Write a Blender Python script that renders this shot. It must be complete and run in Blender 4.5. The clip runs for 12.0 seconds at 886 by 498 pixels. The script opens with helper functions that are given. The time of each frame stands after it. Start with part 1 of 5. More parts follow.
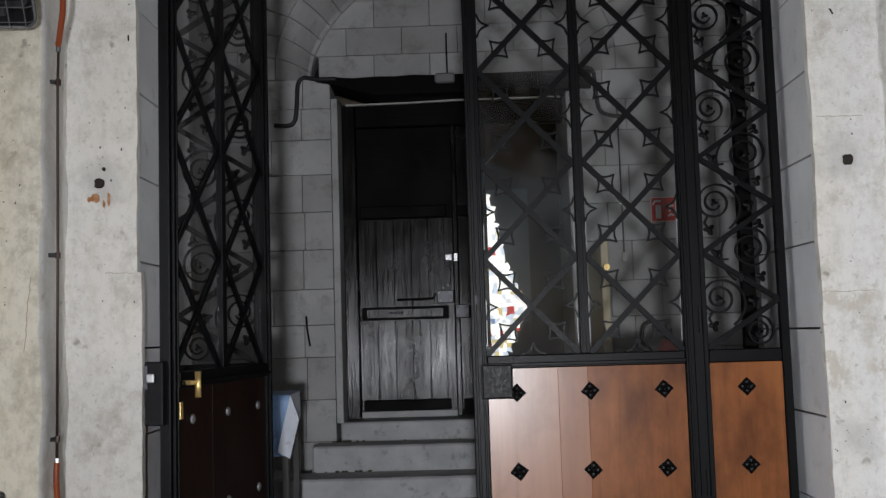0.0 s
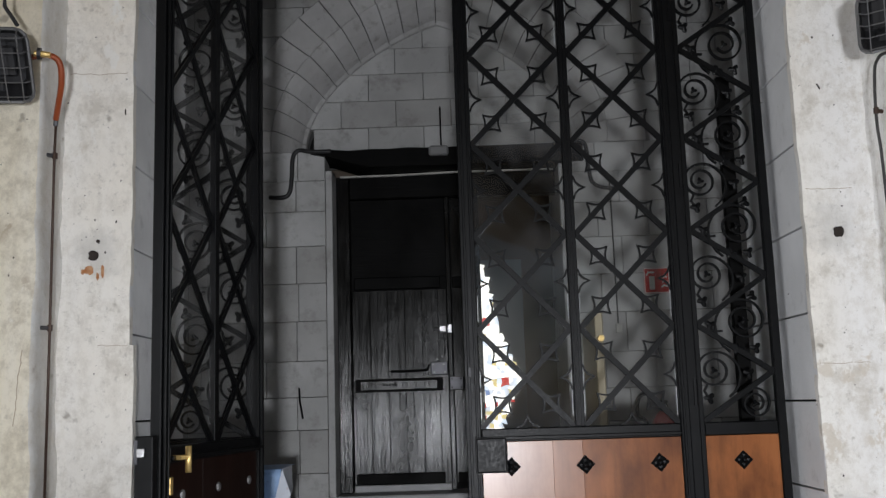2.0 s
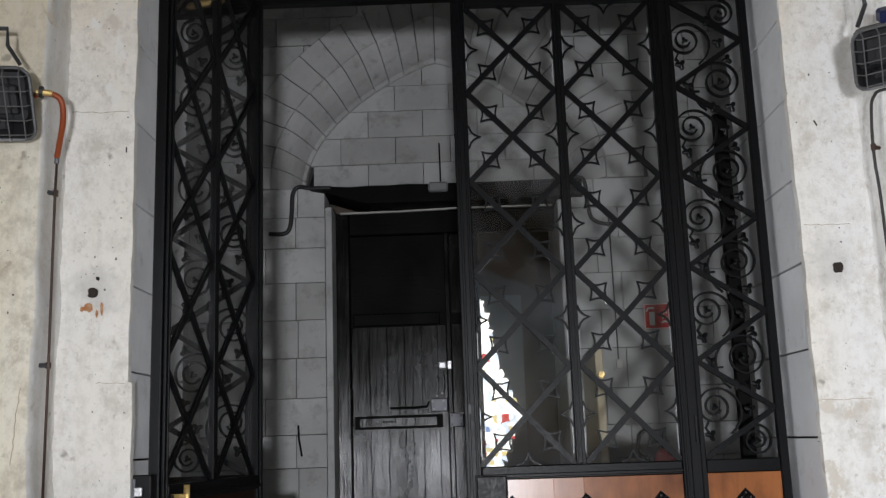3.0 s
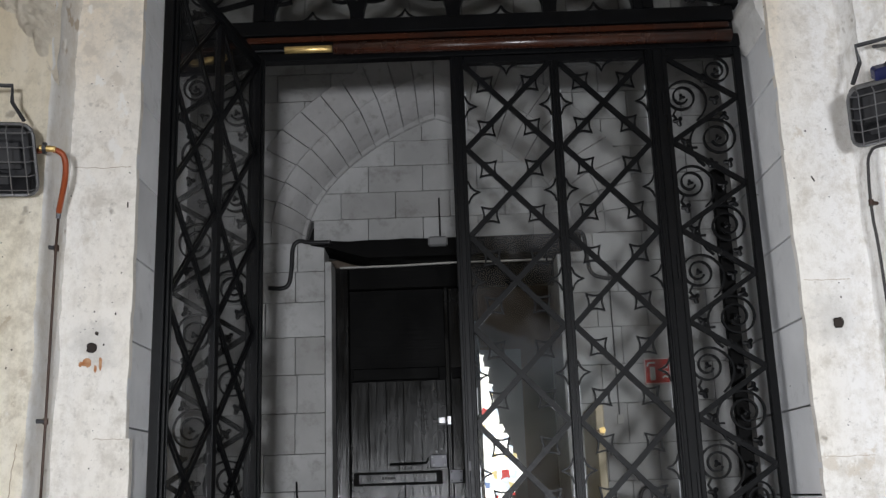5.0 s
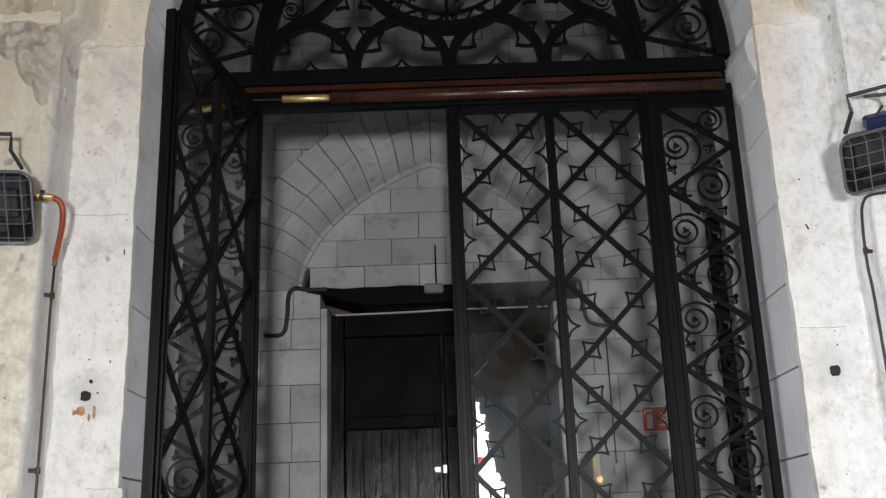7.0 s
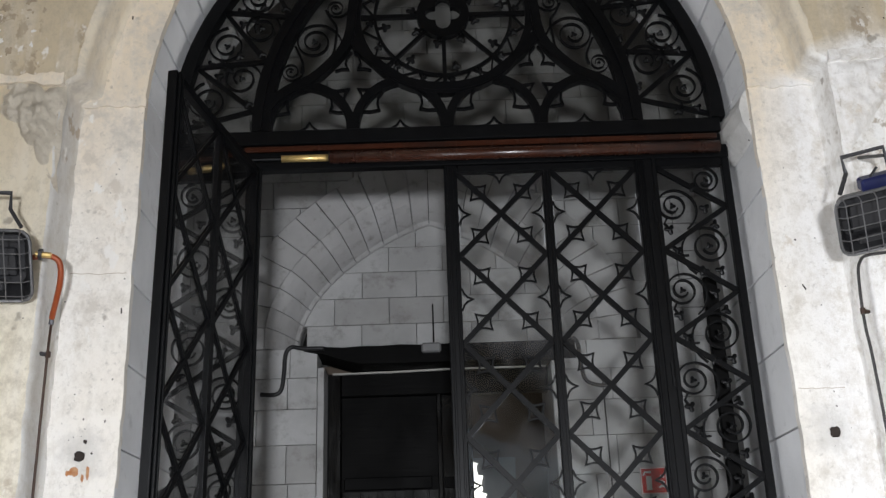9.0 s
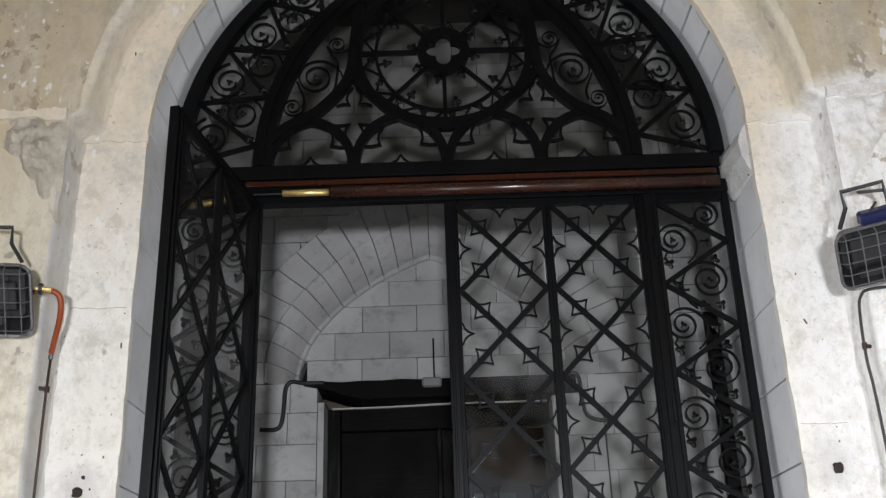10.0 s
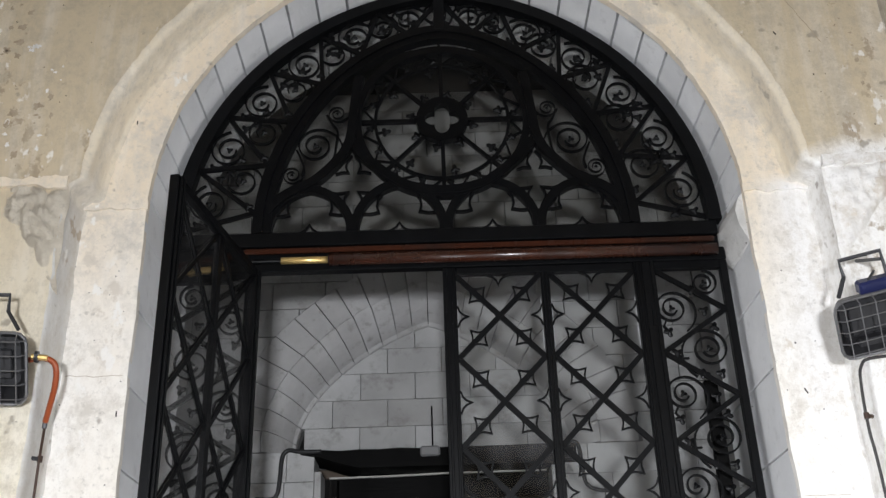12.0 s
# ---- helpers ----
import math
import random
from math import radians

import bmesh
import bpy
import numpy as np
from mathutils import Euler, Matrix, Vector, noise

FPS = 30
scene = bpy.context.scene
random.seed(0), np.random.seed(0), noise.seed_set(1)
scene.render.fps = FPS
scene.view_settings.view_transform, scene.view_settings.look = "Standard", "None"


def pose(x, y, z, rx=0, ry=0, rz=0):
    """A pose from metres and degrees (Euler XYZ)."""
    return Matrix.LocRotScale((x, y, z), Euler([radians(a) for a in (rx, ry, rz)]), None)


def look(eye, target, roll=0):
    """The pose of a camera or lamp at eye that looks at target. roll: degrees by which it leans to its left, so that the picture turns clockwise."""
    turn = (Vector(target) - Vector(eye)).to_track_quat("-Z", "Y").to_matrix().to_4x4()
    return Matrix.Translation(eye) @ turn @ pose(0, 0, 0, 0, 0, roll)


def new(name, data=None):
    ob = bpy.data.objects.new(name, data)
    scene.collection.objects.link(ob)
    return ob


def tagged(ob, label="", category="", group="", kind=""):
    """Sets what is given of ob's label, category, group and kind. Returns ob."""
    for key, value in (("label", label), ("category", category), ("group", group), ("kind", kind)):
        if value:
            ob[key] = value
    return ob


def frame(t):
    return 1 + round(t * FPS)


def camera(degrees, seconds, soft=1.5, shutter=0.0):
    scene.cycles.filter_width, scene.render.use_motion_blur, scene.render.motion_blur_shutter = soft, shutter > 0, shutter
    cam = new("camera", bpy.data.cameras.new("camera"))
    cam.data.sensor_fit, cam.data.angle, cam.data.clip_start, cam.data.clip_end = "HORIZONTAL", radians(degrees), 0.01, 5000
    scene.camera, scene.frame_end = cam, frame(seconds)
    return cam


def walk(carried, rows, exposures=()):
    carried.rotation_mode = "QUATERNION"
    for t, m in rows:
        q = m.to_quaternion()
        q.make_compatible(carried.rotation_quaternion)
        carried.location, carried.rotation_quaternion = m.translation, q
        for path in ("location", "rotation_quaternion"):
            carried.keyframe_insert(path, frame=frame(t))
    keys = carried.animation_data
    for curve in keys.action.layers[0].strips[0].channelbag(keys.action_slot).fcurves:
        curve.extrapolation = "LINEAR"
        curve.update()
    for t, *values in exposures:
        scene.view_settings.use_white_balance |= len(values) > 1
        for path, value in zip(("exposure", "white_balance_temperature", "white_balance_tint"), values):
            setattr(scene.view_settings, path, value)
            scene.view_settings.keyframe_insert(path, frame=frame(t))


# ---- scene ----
cam = camera(48.26, 12.0, 1.4)
ROWS = [
    (0, -0.0004, -0.0020, 1.3989, 94.773, 1.698, 1.122),
    (0.5, 0.0011, -0.0034, 1.4008, 95.619, 1.727, 1.054),
    (1, 0.0022, -0.0047, 1.4030, 96.503, 1.707, 1.023),
    (1.5, 0.0029, -0.0060, 1.4054, 97.417, 1.776, 0.984),
    (2, 0.0032, -0.0073, 1.4079, 98.814, 1.776, 0.803),
    (2.5, 0.0032, -0.0087, 1.4103, 99.835, 1.801, 0.828),
    (3, 0.0030, -0.0101, 1.4126, 100.867, 1.882, 0.797),
    (3.5, 0.0027, -0.0115, 1.4148, 101.844, 1.887, 0.763),
    (5.5, 0.0003, -0.0182, 1.4215, 104.607, 1.857, 0.735),
    (6, -0.0002, -0.0200, 1.4226, 105.333, 1.871, 0.617),
    (6.5, -0.0007, -0.0219, 1.4235, 105.990, 1.914, 0.582),
    (7, -0.0010, -0.0238, 1.4243, 106.624, 1.900, 0.513),
    (9, -0.0005, -0.0312, 1.4276, 109.992, 1.822, 0.348),
    (9.5, 0.0002, -0.0328, 1.4289, 110.935, 1.829, 0.329),
    (10, 0.0012, -0.0341, 1.4306, 111.941, 1.811, 0.391),
    (10.5, 0.0025, -0.0353, 1.4330, 112.830, 1.767, 0.355),
    (11, 0.0042, -0.0361, 1.4361, 113.827, 1.751, 0.407),
    (11.5, 0.0061, -0.0365, 1.4402, 114.752, 1.721, 0.366),
    (12, 0.0084, -0.0365, 1.4454, 115.700, 1.742, 0.338),
]
# the clip's own brightening as the dark doorway leaves the picture
EXPO = [(0.0, -0.75), (1.5, -0.58), (3.5, -0.30), (6.0, -0.10), (7.0, 0.0), (9.5, 0.13), (11.0, 0.23), (12.0, 0.40)]
walk(cam, [(t, pose(x, y, z, rx, ry, rz)) for t, x, y, z, rx, ry, rz in ROWS], EXPO)

# ---- light ----
world = bpy.data.worlds.new("world")
scene.world = world
world.use_nodes = True
wn = world.node_tree
sky = wn.nodes.new("ShaderNodeTexSky")
sky.sky_type = "NISHITA"
sky.sun_disc = False
sky.sun_elevation, sky.sun_rotation = radians(50), radians(200)
wn.links.new(sky.outputs[0], wn.nodes["Background"].inputs[0])
wn.nodes["Background"].inputs[1].default_value = 0.05
sun_data = bpy.data.lights.new("sun", "SUN")
sun_data.energy, sun_data.angle, sun_data.color = 1.2, radians(10), (1.0, 0.96, 0.9)
sun = new("sun", sun_data)
sun.matrix_world = look((-4, -12, 15), (0, 0, 0))
# daylight that falls through the street doorway behind the camera
door_light = bpy.data.lights.new("doorway_daylight", "AREA")
door_light.shape, door_light.size, door_light.size_y = "RECTANGLE", 0.34, 0.30
door_light.spread = radians(125)
door_light.energy, door_light.color = 228, (0.92, 0.945, 1.0)
new("doorway_daylight", door_light).matrix_world = look((0.05, -2.6, 0.98), (0.5, 5, 0.35))
# sky light through unseen arches in the side walls, added to lift the reveals
for sx, power in ((-1, 74), (1, 62)):
    side_light = bpy.data.lights.new("side_daylight", "AREA")
    side_light.shape, side_light.size, side_light.size_y = "RECTANGLE", 2.2, 2.2
    side_light.spread = radians(114)
    side_light.energy, side_light.color = power, (0.93, 0.95, 1.0)
    new("side_daylight", side_light).matrix_world = look((0.06 + sx * 2.62, 1.2, 1.5), (0.06, 1.55, 1.75))

# ---- materials ----
def nodes_of(name, rough=0.6, metal=0.0):
    m = bpy.data.materials.new(name)
    m.use_nodes = True
    nt = m.node_tree
    b = nt.nodes["Principled BSDF"]
    b.inputs["Roughness"].default_value = rough
    b.inputs["Metallic"].default_value = metal
    return m, nt, b


def tex(nt, kind, scale, stretch=(1, 1, 1), detail=4.0, rough=0.55):
    geo = nt.nodes.new("ShaderNodeNewGeometry")
    mp = nt.nodes.new("ShaderNodeMapping")
    mp.inputs["Scale"].default_value = stretch
    nt.links.new(geo.outputs["Position"], mp.inputs["Vector"])
    t = nt.nodes.new(kind)
    t.inputs["Scale"].default_value = scale
    if kind == "ShaderNodeTexNoise":
        t.inputs["Detail"].default_value, t.inputs["Roughness"].default_value = detail, rough
    nt.links.new(mp.outputs[0], t.inputs["Vector"])
    return t


def ramp(nt, src, a, b, lo=0.0, hi=1.0):
    r = nt.nodes.new("ShaderNodeMapRange")
    r.inputs["From Min"].default_value, r.inputs["From Max"].default_value = a, b
    r.inputs["To Min"].default_value, r.inputs["To Max"].default_value = lo, hi
    nt.links.new(src, r.inputs["Value"])
    return r.outputs["Result"]


def blend(nt, fac, a, b, how="MIX"):
    m = nt.nodes.new("ShaderNodeMix")
    m.data_type, m.blend_type = "RGBA", how
    for v, k in ((fac, 0), (a, 6), (b, 7)):
        if isinstance(v, (int, float)):
            m.inputs[k].default_value = v
        elif isinstance(v, tuple):
            m.inputs[k].default_value = (*v, 1)
        else:
            nt.links.new(v, m.inputs[k])
    return m.outputs[2]


def relief(nt, b, src, strength, distance=0.01):
    n = nt.nodes.new("ShaderNodeBump")
    n.inputs["Strength"].default_value, n.inputs["Distance"].default_value = strength, distance
    nt.links.new(src, n.inputs["Height"])
    nt.links.new(n.outputs[0], b.inputs["Normal"])


def worn(name, c1, c2, stain, big=1.5, fine=22.0, rough=0.8, bump=0.35, metal=0.0, amount=0.6, vary=0.0, stretch=(1, 1, 1), dist=0.01, lo=0.56):
    """Two-scale weathered surface: broad tone, fine grain, stains with ragged edges."""
    m, nt, b = nodes_of(name, rough, metal)
    n1 = tex(nt, "ShaderNodeTexNoise", big, stretch)
    n2 = tex(nt, "ShaderNodeTexNoise", fine, stretch, 6.0, 0.7)
    n3 = tex(nt, "ShaderNodeTexNoise", big * 2.7, stretch, 7.0, 0.68)
    c = blend(nt, ramp(nt, n1.outputs[0], 0.35, 0.68), c1, c2)
    c = blend(nt, ramp(nt, n3.outputs[0], lo, lo + 0.18, 0.0, amount), c, stain)
    c = blend(nt, ramp(nt, n2.outputs[0], 0.3, 0.7, 0.0, 0.5), c, (0.55, 0.55, 0.55), "OVERLAY")
    if vary:
        info = nt.nodes.new("ShaderNodeObjectInfo")
        c = blend(nt, ramp(nt, info.outputs["Random"], 0, 1, 0, vary), c, stain)
    nt.links.new(c, b.inputs["Base Color"])
    nt.links.new(ramp(nt, n2.outputs[0], 0.3, 0.7, rough - 0.12, min(1.0, rough + 0.12)), b.inputs["Roughness"])
    if bump:
        relief(nt, b, n2.outputs[0], bump, dist)
    return m


def plaster_mat(name, low, high, stain, edge=4.0, soft=0.25, amount=0.75, peel=0.53, sockets=(), east=None, bare=(0.33, 0.26, 0.18)):
    """Old limewash: whiter coat below the imposts, yellowed coat above, patches rubbed to grey."""
    m, nt, b = nodes_of(name, 0.9)
    geo = nt.nodes.new("ShaderNodeNewGeometry")
    sep = nt.nodes.new("ShaderNodeSeparateXYZ")
    nt.links.new(geo.outputs["Position"], sep.inputs[0])
    n1 = tex(nt, "ShaderNodeTexNoise", 1.1, (1, 1, 1), 5.0)
    n2 = tex(nt, "ShaderNodeTexNoise", 30.0, (1, 1, 1), 6.0, 0.7)
    n3 = tex(nt, "ShaderNodeTexNoise", 4.2, (1, 1, 1), 8.0, 0.72)
    n4 = tex(nt, "ShaderNodeTexNoise", 2.3, (3.2, 3.2, 0.45), 5.0, 0.6)
    n5 = tex(nt, "ShaderNodeTexNoise", 9.0, (1, 1, 1), 3.0, 0.5)
    add = nt.nodes.new("ShaderNodeMath")
    add.operation = "MULTIPLY_ADD"
    nt.links.new(n1.outputs[0], add.inputs[0])
    add.inputs[1].default_value = 0.9
    nt.links.new(sep.outputs["Z"], add.inputs[2])
    c = blend(nt, ramp(nt, add.outputs[0], edge + 0.45 - soft, edge + 0.45 + soft), low, high)
    c = blend(nt, ramp(nt, n1.outputs[0], 0.42, 0.66, 0, 0.25), c, high)
    if east:
        newer, below = ramp(nt, sep.outputs["X"], 1.7, 1.9), ramp(nt, add.outputs[0], 4.62, 4.50)
        coat = nt.nodes.new("ShaderNodeMath")
        coat.operation = "MULTIPLY"
        nt.links.new(newer, coat.inputs[0])
        nt.links.new(below, coat.inputs[1])
        c = blend(nt, coat.outputs[0], c, east)
    c = blend(nt, ramp(nt, n4.outputs[0], 0.48, 0.70, 0, 0.28), c, (0.87, 0.86, 0.84))
    c = blend(nt, ramp(nt, n3.outputs[0], 0.52, 0.64, 0, amount), c, stain)
    c = blend(nt, ramp(nt, n5.outputs[0], 0.68, 0.74, 0, 0.7), c, (0.24, 0.21, 0.17))
    n6 = tex(nt, "ShaderNodeTexNoise", 14.0, (1, 1, 0.7), 8.0, 0.75)
    c = blend(nt, ramp(nt, n6.outputs[0], 0.46, 0.66, 0, 0.55), c, stain)
    c = blend(nt, ramp(nt, n2.outputs[0], 0.57, 0.74, 0, 0.5), c, (0.30, 0.28, 0.25))
    # peeled patches, only where a broad mask allows them
    pa, pb, pm = tex(nt, "ShaderNodeTexNoise", 9.0, (1, 1, 0.8), 6.0, 0.65), tex(nt, "ShaderNodeTexNoise", 12.0, (1.1, 1, 0.7), 5.0, 0.6), tex(nt, "ShaderNodeTexNoise", 1.9, (1.4, 1, 0.6), 3.0)
    mask = ramp(nt, pm.outputs[0], peel, peel + 0.05)
    for src, lo, col, amt in ((pa, 0.555, bare, 0.75), (pb, 0.60, (0.82, 0.80, 0.76), 0.8)):
        mul = nt.nodes.new("ShaderNodeMath")
        mul.operation = "MULTIPLY"
        nt.links.new(ramp(nt, src.outputs[0], lo - 0.01, lo + 0.045, 0, amt), mul.inputs[0])
        nt.links.new(mask, mul.inputs[1])
        c = blend(nt, mul.outputs[0], c, col)
    # cement smeared round the old sockets
    for sx, sz, rad in sockets:
        off = nt.nodes.new("ShaderNodeVectorMath")
        off.operation = "DISTANCE"
        nt.links.new(geo.outputs["Position"], off.inputs[0])
        off.inputs[1].default_value = (sx, 4.644, sz)
        wob = nt.nodes.new("ShaderNodeMath")
        wob.operation = "MULTIPLY_ADD"
        nt.links.new(n3.outputs[0], wob.inputs[0])
        wob.inputs[1].default_value = 0.5
        nt.links.new(off.outputs["Value"], wob.inputs[2])
        c = blend(nt, ramp(nt, wob.outputs[0], rad + 0.27, rad + 0.17, 0, 0.5), c, (0.50, 0.485, 0.46))
    nt.links.new(c, b.inputs["Base Color"])
    mixh = nt.nodes.new("ShaderNodeMath")
    mixh.operation = "MULTIPLY_ADD"
    nt.links.new(n3.outputs[0], mixh.inputs[0])
    mixh.inputs[1].default_value = 2.5
    nt.links.new(n2.outputs[0], mixh.inputs[2])
    relief(nt, b, mixh.outputs[0], 0.4, 0.010)
    return m


def wood_mat(name, c1, c2, dark, rough=0.3, grain=14.0, bump=0.15, coat=0.0, axis="z", spec=0.5, patch=0.5, deep=0.0):
    st = {"z": (1, 1, 0.06), "x": (0.06, 1, 1)}[axis]
    m, nt, b = nodes_of(name, rough)
    g = tex(nt, "ShaderNodeTexNoise", grain, st, 6.0, 0.6)
    f = tex(nt, "ShaderNodeTexNoise", grain * 6, st, 4.0, 0.7)
    k = tex(nt, "ShaderNodeTexNoise", 4.0, (1, 1, 0.55), 6.0, 0.62)
    info = nt.nodes.new("ShaderNodeObjectInfo")
    c = blend(nt, ramp(nt, g.outputs[0], 0.32, 0.68), c1, c2)
    c = blend(nt, ramp(nt, info.outputs["Random"], 0, 1, 0, 0.4), c, c2)
    c = blend(nt, ramp(nt, k.outputs[0], patch, patch + 0.26, 0, 0.75), c, dark)
    c = blend(nt, ramp(nt, f.outputs[0], 0.5, 0.75, 0, 0.35), c, dark)
    nt.links.new(c, b.inputs["Base Color"])
    nt.links.new(ramp(nt, k.outputs[0], 0.3, 0.75, rough - 0.07, rough + 0.15), b.inputs["Roughness"])
    b.inputs["Coat Weight"].default_value, b.inputs["Coat Roughness"].default_value = coat, 0.2
    b.inputs["Specular IOR Level"].default_value = spec
    height = f.outputs[0]
    if deep:
        # open weathered grain: long furrows that wander a little
        w = tex(nt, "ShaderNodeTexNoise", 30.0, (1, 1, 0.05), 3.0, 0.5)
        w.inputs["Distortion"].default_value = 0.6
        mix = nt.nodes.new("ShaderNodeMath")
        mix.operation = "MULTIPLY_ADD"
        nt.links.new(w.outputs[0], mix.inputs[0])
        mix.inputs[1].default_value = deep
        nt.links.new(f.outputs[0], mix.inputs[2])
        height = mix.outputs[0]
    relief(nt, b, height, bump, 0.004)
    return m


def plain(name, c, rough=0.5, metal=0.0, fine=60.0):
    return worn(name, c, tuple(v * 0.82 for v in c), tuple(v * 0.55 for v in c), 3.0, fine, rough, 0.12, metal, 0.4)


M_WALL = plaster_mat("plaster_outer", (0.73, 0.675, 0.555), (0.56, 0.47, 0.33), (0.40, 0.35, 0.27), 3.5, 0.7, 0.55, 0.50, (), (0.85, 0.84, 0.82))
# side-wall coat, duller than the arch wall and darker higher up
M_SIDEWALL = plaster_mat("side_plaster", (0.56, 0.53, 0.47), (0.38, 0.34, 0.27), (0.26, 0.23, 0.18), 3.5, 0.7, 0.6)
M_CHIP = worn("bare_plaster_chip", (0.33, 0.26, 0.18), (0.42, 0.35, 0.26), (0.22, 0.17, 0.12), 20, 60, 0.95, 0.6)
M_SUR = plaster_mat("plaster_surround", (0.82, 0.795, 0.75), (0.76, 0.66, 0.52), (0.57, 0.53, 0.47), 3.6, 0.5, 0.85, 0.58, ((-1.69, 2.16, 0.11), (1.82, 2.17, 0.13), (1.80, 0.86, 0.09)), (0.80, 0.785, 0.765), (0.60, 0.54, 0.46))
M_STEPWALL = plaster_mat("plaster_step", (0.56, 0.55, 0.53), (0.66, 0.58, 0.45), (0.46, 0.42, 0.36), 4.0, 0.15, 0.6, 0.62, (), (0.80, 0.79, 0.77))
M_SIDE = worn("rough_stone", (0.52, 0.465, 0.38), (0.64, 0.58, 0.48), (0.34, 0.30, 0.25), 11.0, 50, 0.9, 0.9, 0, 0.8, dist=0.02)
M_REVEAL = worn("grey_ashlar", (0.67, 0.675, 0.682), (0.78, 0.783, 0.79), (0.46, 0.46, 0.46), 3.2, 30, 0.8, 0.3, 0, 0.7, 0.25)
M_IMPOST = worn("weathered_impost", (0.50, 0.49, 0.47), (0.60, 0.59, 0.57), (0.33, 0.32, 0.30), 9, 45, 0.9, 0.8, 0, 0.8, dist=0.015)
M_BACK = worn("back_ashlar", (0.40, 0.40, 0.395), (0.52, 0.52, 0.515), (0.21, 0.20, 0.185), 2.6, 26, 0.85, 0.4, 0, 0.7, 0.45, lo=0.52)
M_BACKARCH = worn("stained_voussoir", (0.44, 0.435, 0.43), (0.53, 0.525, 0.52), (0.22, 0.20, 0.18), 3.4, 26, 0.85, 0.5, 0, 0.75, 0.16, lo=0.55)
# dark brown keeps the church interior dim and the porch ceiling from bouncing light
M_DIM = worn("dim_plaster", (0.11, 0.085, 0.065), (0.17, 0.135, 0.105), (0.05, 0.04, 0.032), 0.8, 12, 0.85, 0.3, 0, 0.8)
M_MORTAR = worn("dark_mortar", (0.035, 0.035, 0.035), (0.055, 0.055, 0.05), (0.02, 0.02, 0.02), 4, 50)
M_STEP = worn("step_stone", (0.36, 0.36, 0.37), (0.48, 0.48, 0.48), (0.12, 0.115, 0.11), 4.5, 28, 0.7, 0.5, 0, 0.85)
M_FLOOR = worn("flagstone", (0.22, 0.22, 0.22), (0.30, 0.30, 0.29), (0.12, 0.12, 0.11), 2.5, 28, 0.6, 0.3, 0, 0.6, 0.3)
M_PAVE = worn("grey_paving", (0.24, 0.235, 0.225), (0.30, 0.295, 0.285), (0.16, 0.155, 0.15), 2.0, 25, 0.75, 0.3)
M_IRON = worn("black_iron", (0.0010, 0.0011, 0.0014), (0.0018, 0.0020, 0.0026), (0.0035, 0.0035, 0.004), 6, 70, 0.42, 0.05, 0.0, 0.5)
M_IRON.node_tree.nodes["Principled BSDF"].inputs["Specular IOR Level"].default_value = 0.17
M_PANEL = wood_mat("varnished_wood", (0.20, 0.062, 0.018), (0.33, 0.115, 0.036), (0.065, 0.019, 0.007), 0.45, 6, 0.08, 0.6, "z", 0.06, 0.40)
# same varnished wood; the doorway's sheen on it is put into paler colours
M_PANEL_PALE = wood_mat("highlit_varnished_wood", (0.28, 0.125, 0.068), (0.37, 0.175, 0.10), (0.16, 0.065, 0.032), 0.45, 5, 0.06, 1.0, "z", 0.15)
M_PANEL_MID = wood_mat("half_lit_varnished_wood", (0.24, 0.090, 0.038), (0.33, 0.13, 0.056), (0.12, 0.042, 0.017), 0.45, 5, 0.06, 0.85, "z", 0.2)
for m in (M_PANEL, M_PANEL_PALE, M_PANEL_MID):
    m.node_tree.nodes["Principled BSDF"].inputs["Coat Roughness"].default_value = 0.27
M_ROD = wood_mat("rod_wood", (0.022, 0.0075, 0.0045), (0.050, 0.0145, 0.0068), (0.008, 0.004, 0.003), 0.25, 14, 0.1, 0.4, "x", 0.3, 0.42)
# panel of the open leaf: dark wood, its unlit side put into the colour
M_PANEL_DARK = wood_mat("unlit_dark_wood", (0.0075, 0.0032, 0.0024), (0.013, 0.0052, 0.0036), (0.004, 0.002, 0.0016), 0.4, 9, 0.1, 0.05, "z", 0.15)
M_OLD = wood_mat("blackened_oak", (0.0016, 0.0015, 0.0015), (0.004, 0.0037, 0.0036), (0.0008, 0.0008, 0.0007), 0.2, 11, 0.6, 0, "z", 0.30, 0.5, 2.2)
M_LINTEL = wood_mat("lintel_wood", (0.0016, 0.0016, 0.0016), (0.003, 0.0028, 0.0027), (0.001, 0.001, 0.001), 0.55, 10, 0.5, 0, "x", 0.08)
M_BRASS = plain("brass", (0.85, 0.60, 0.24), 0.36, 0.85)
M_KEEPER = plain("dull_iron", (0.10, 0.10, 0.11), 0.45, 0.5)
M_STEEL = plain("grey_steel", (0.45, 0.45, 0.46), 0.35, 0.9)
M_PALE = plain("pale_strip", (0.42, 0.41, 0.38), 0.5)
M_DARKMETAL = plain("heater_metal", (0.035, 0.035, 0.038), 0.5, 0.3)
M_WIRE = plain("heater_guard", (0.20, 0.20, 0.205), 0.4, 0.7)
M_HOSE = plain("orange_hose", (0.31, 0.06, 0.013), 0.45)
M_PIPE = plain("copper_pipe", (0.055, 0.03, 0.02), 0.5, 0.3)
M_PIPE2 = plain("painted_pipe", (0.045, 0.042, 0.042), 0.55, 0.1)
M_BLACK = plain("black_rubber", (0.015, 0.015, 0.016), 0.5)
M_BLUE = plain("blue_valve", (0.008, 0.012, 0.06), 0.4)
M_RED = plain("sign_red", (0.62, 0.035, 0.025), 0.45)
M_WHITE = plain("sign_white", (0.8, 0.78, 0.75), 0.5)
M_PLASTIC = plain("grey_plastic", (0.2, 0.2, 0.2), 0.4)
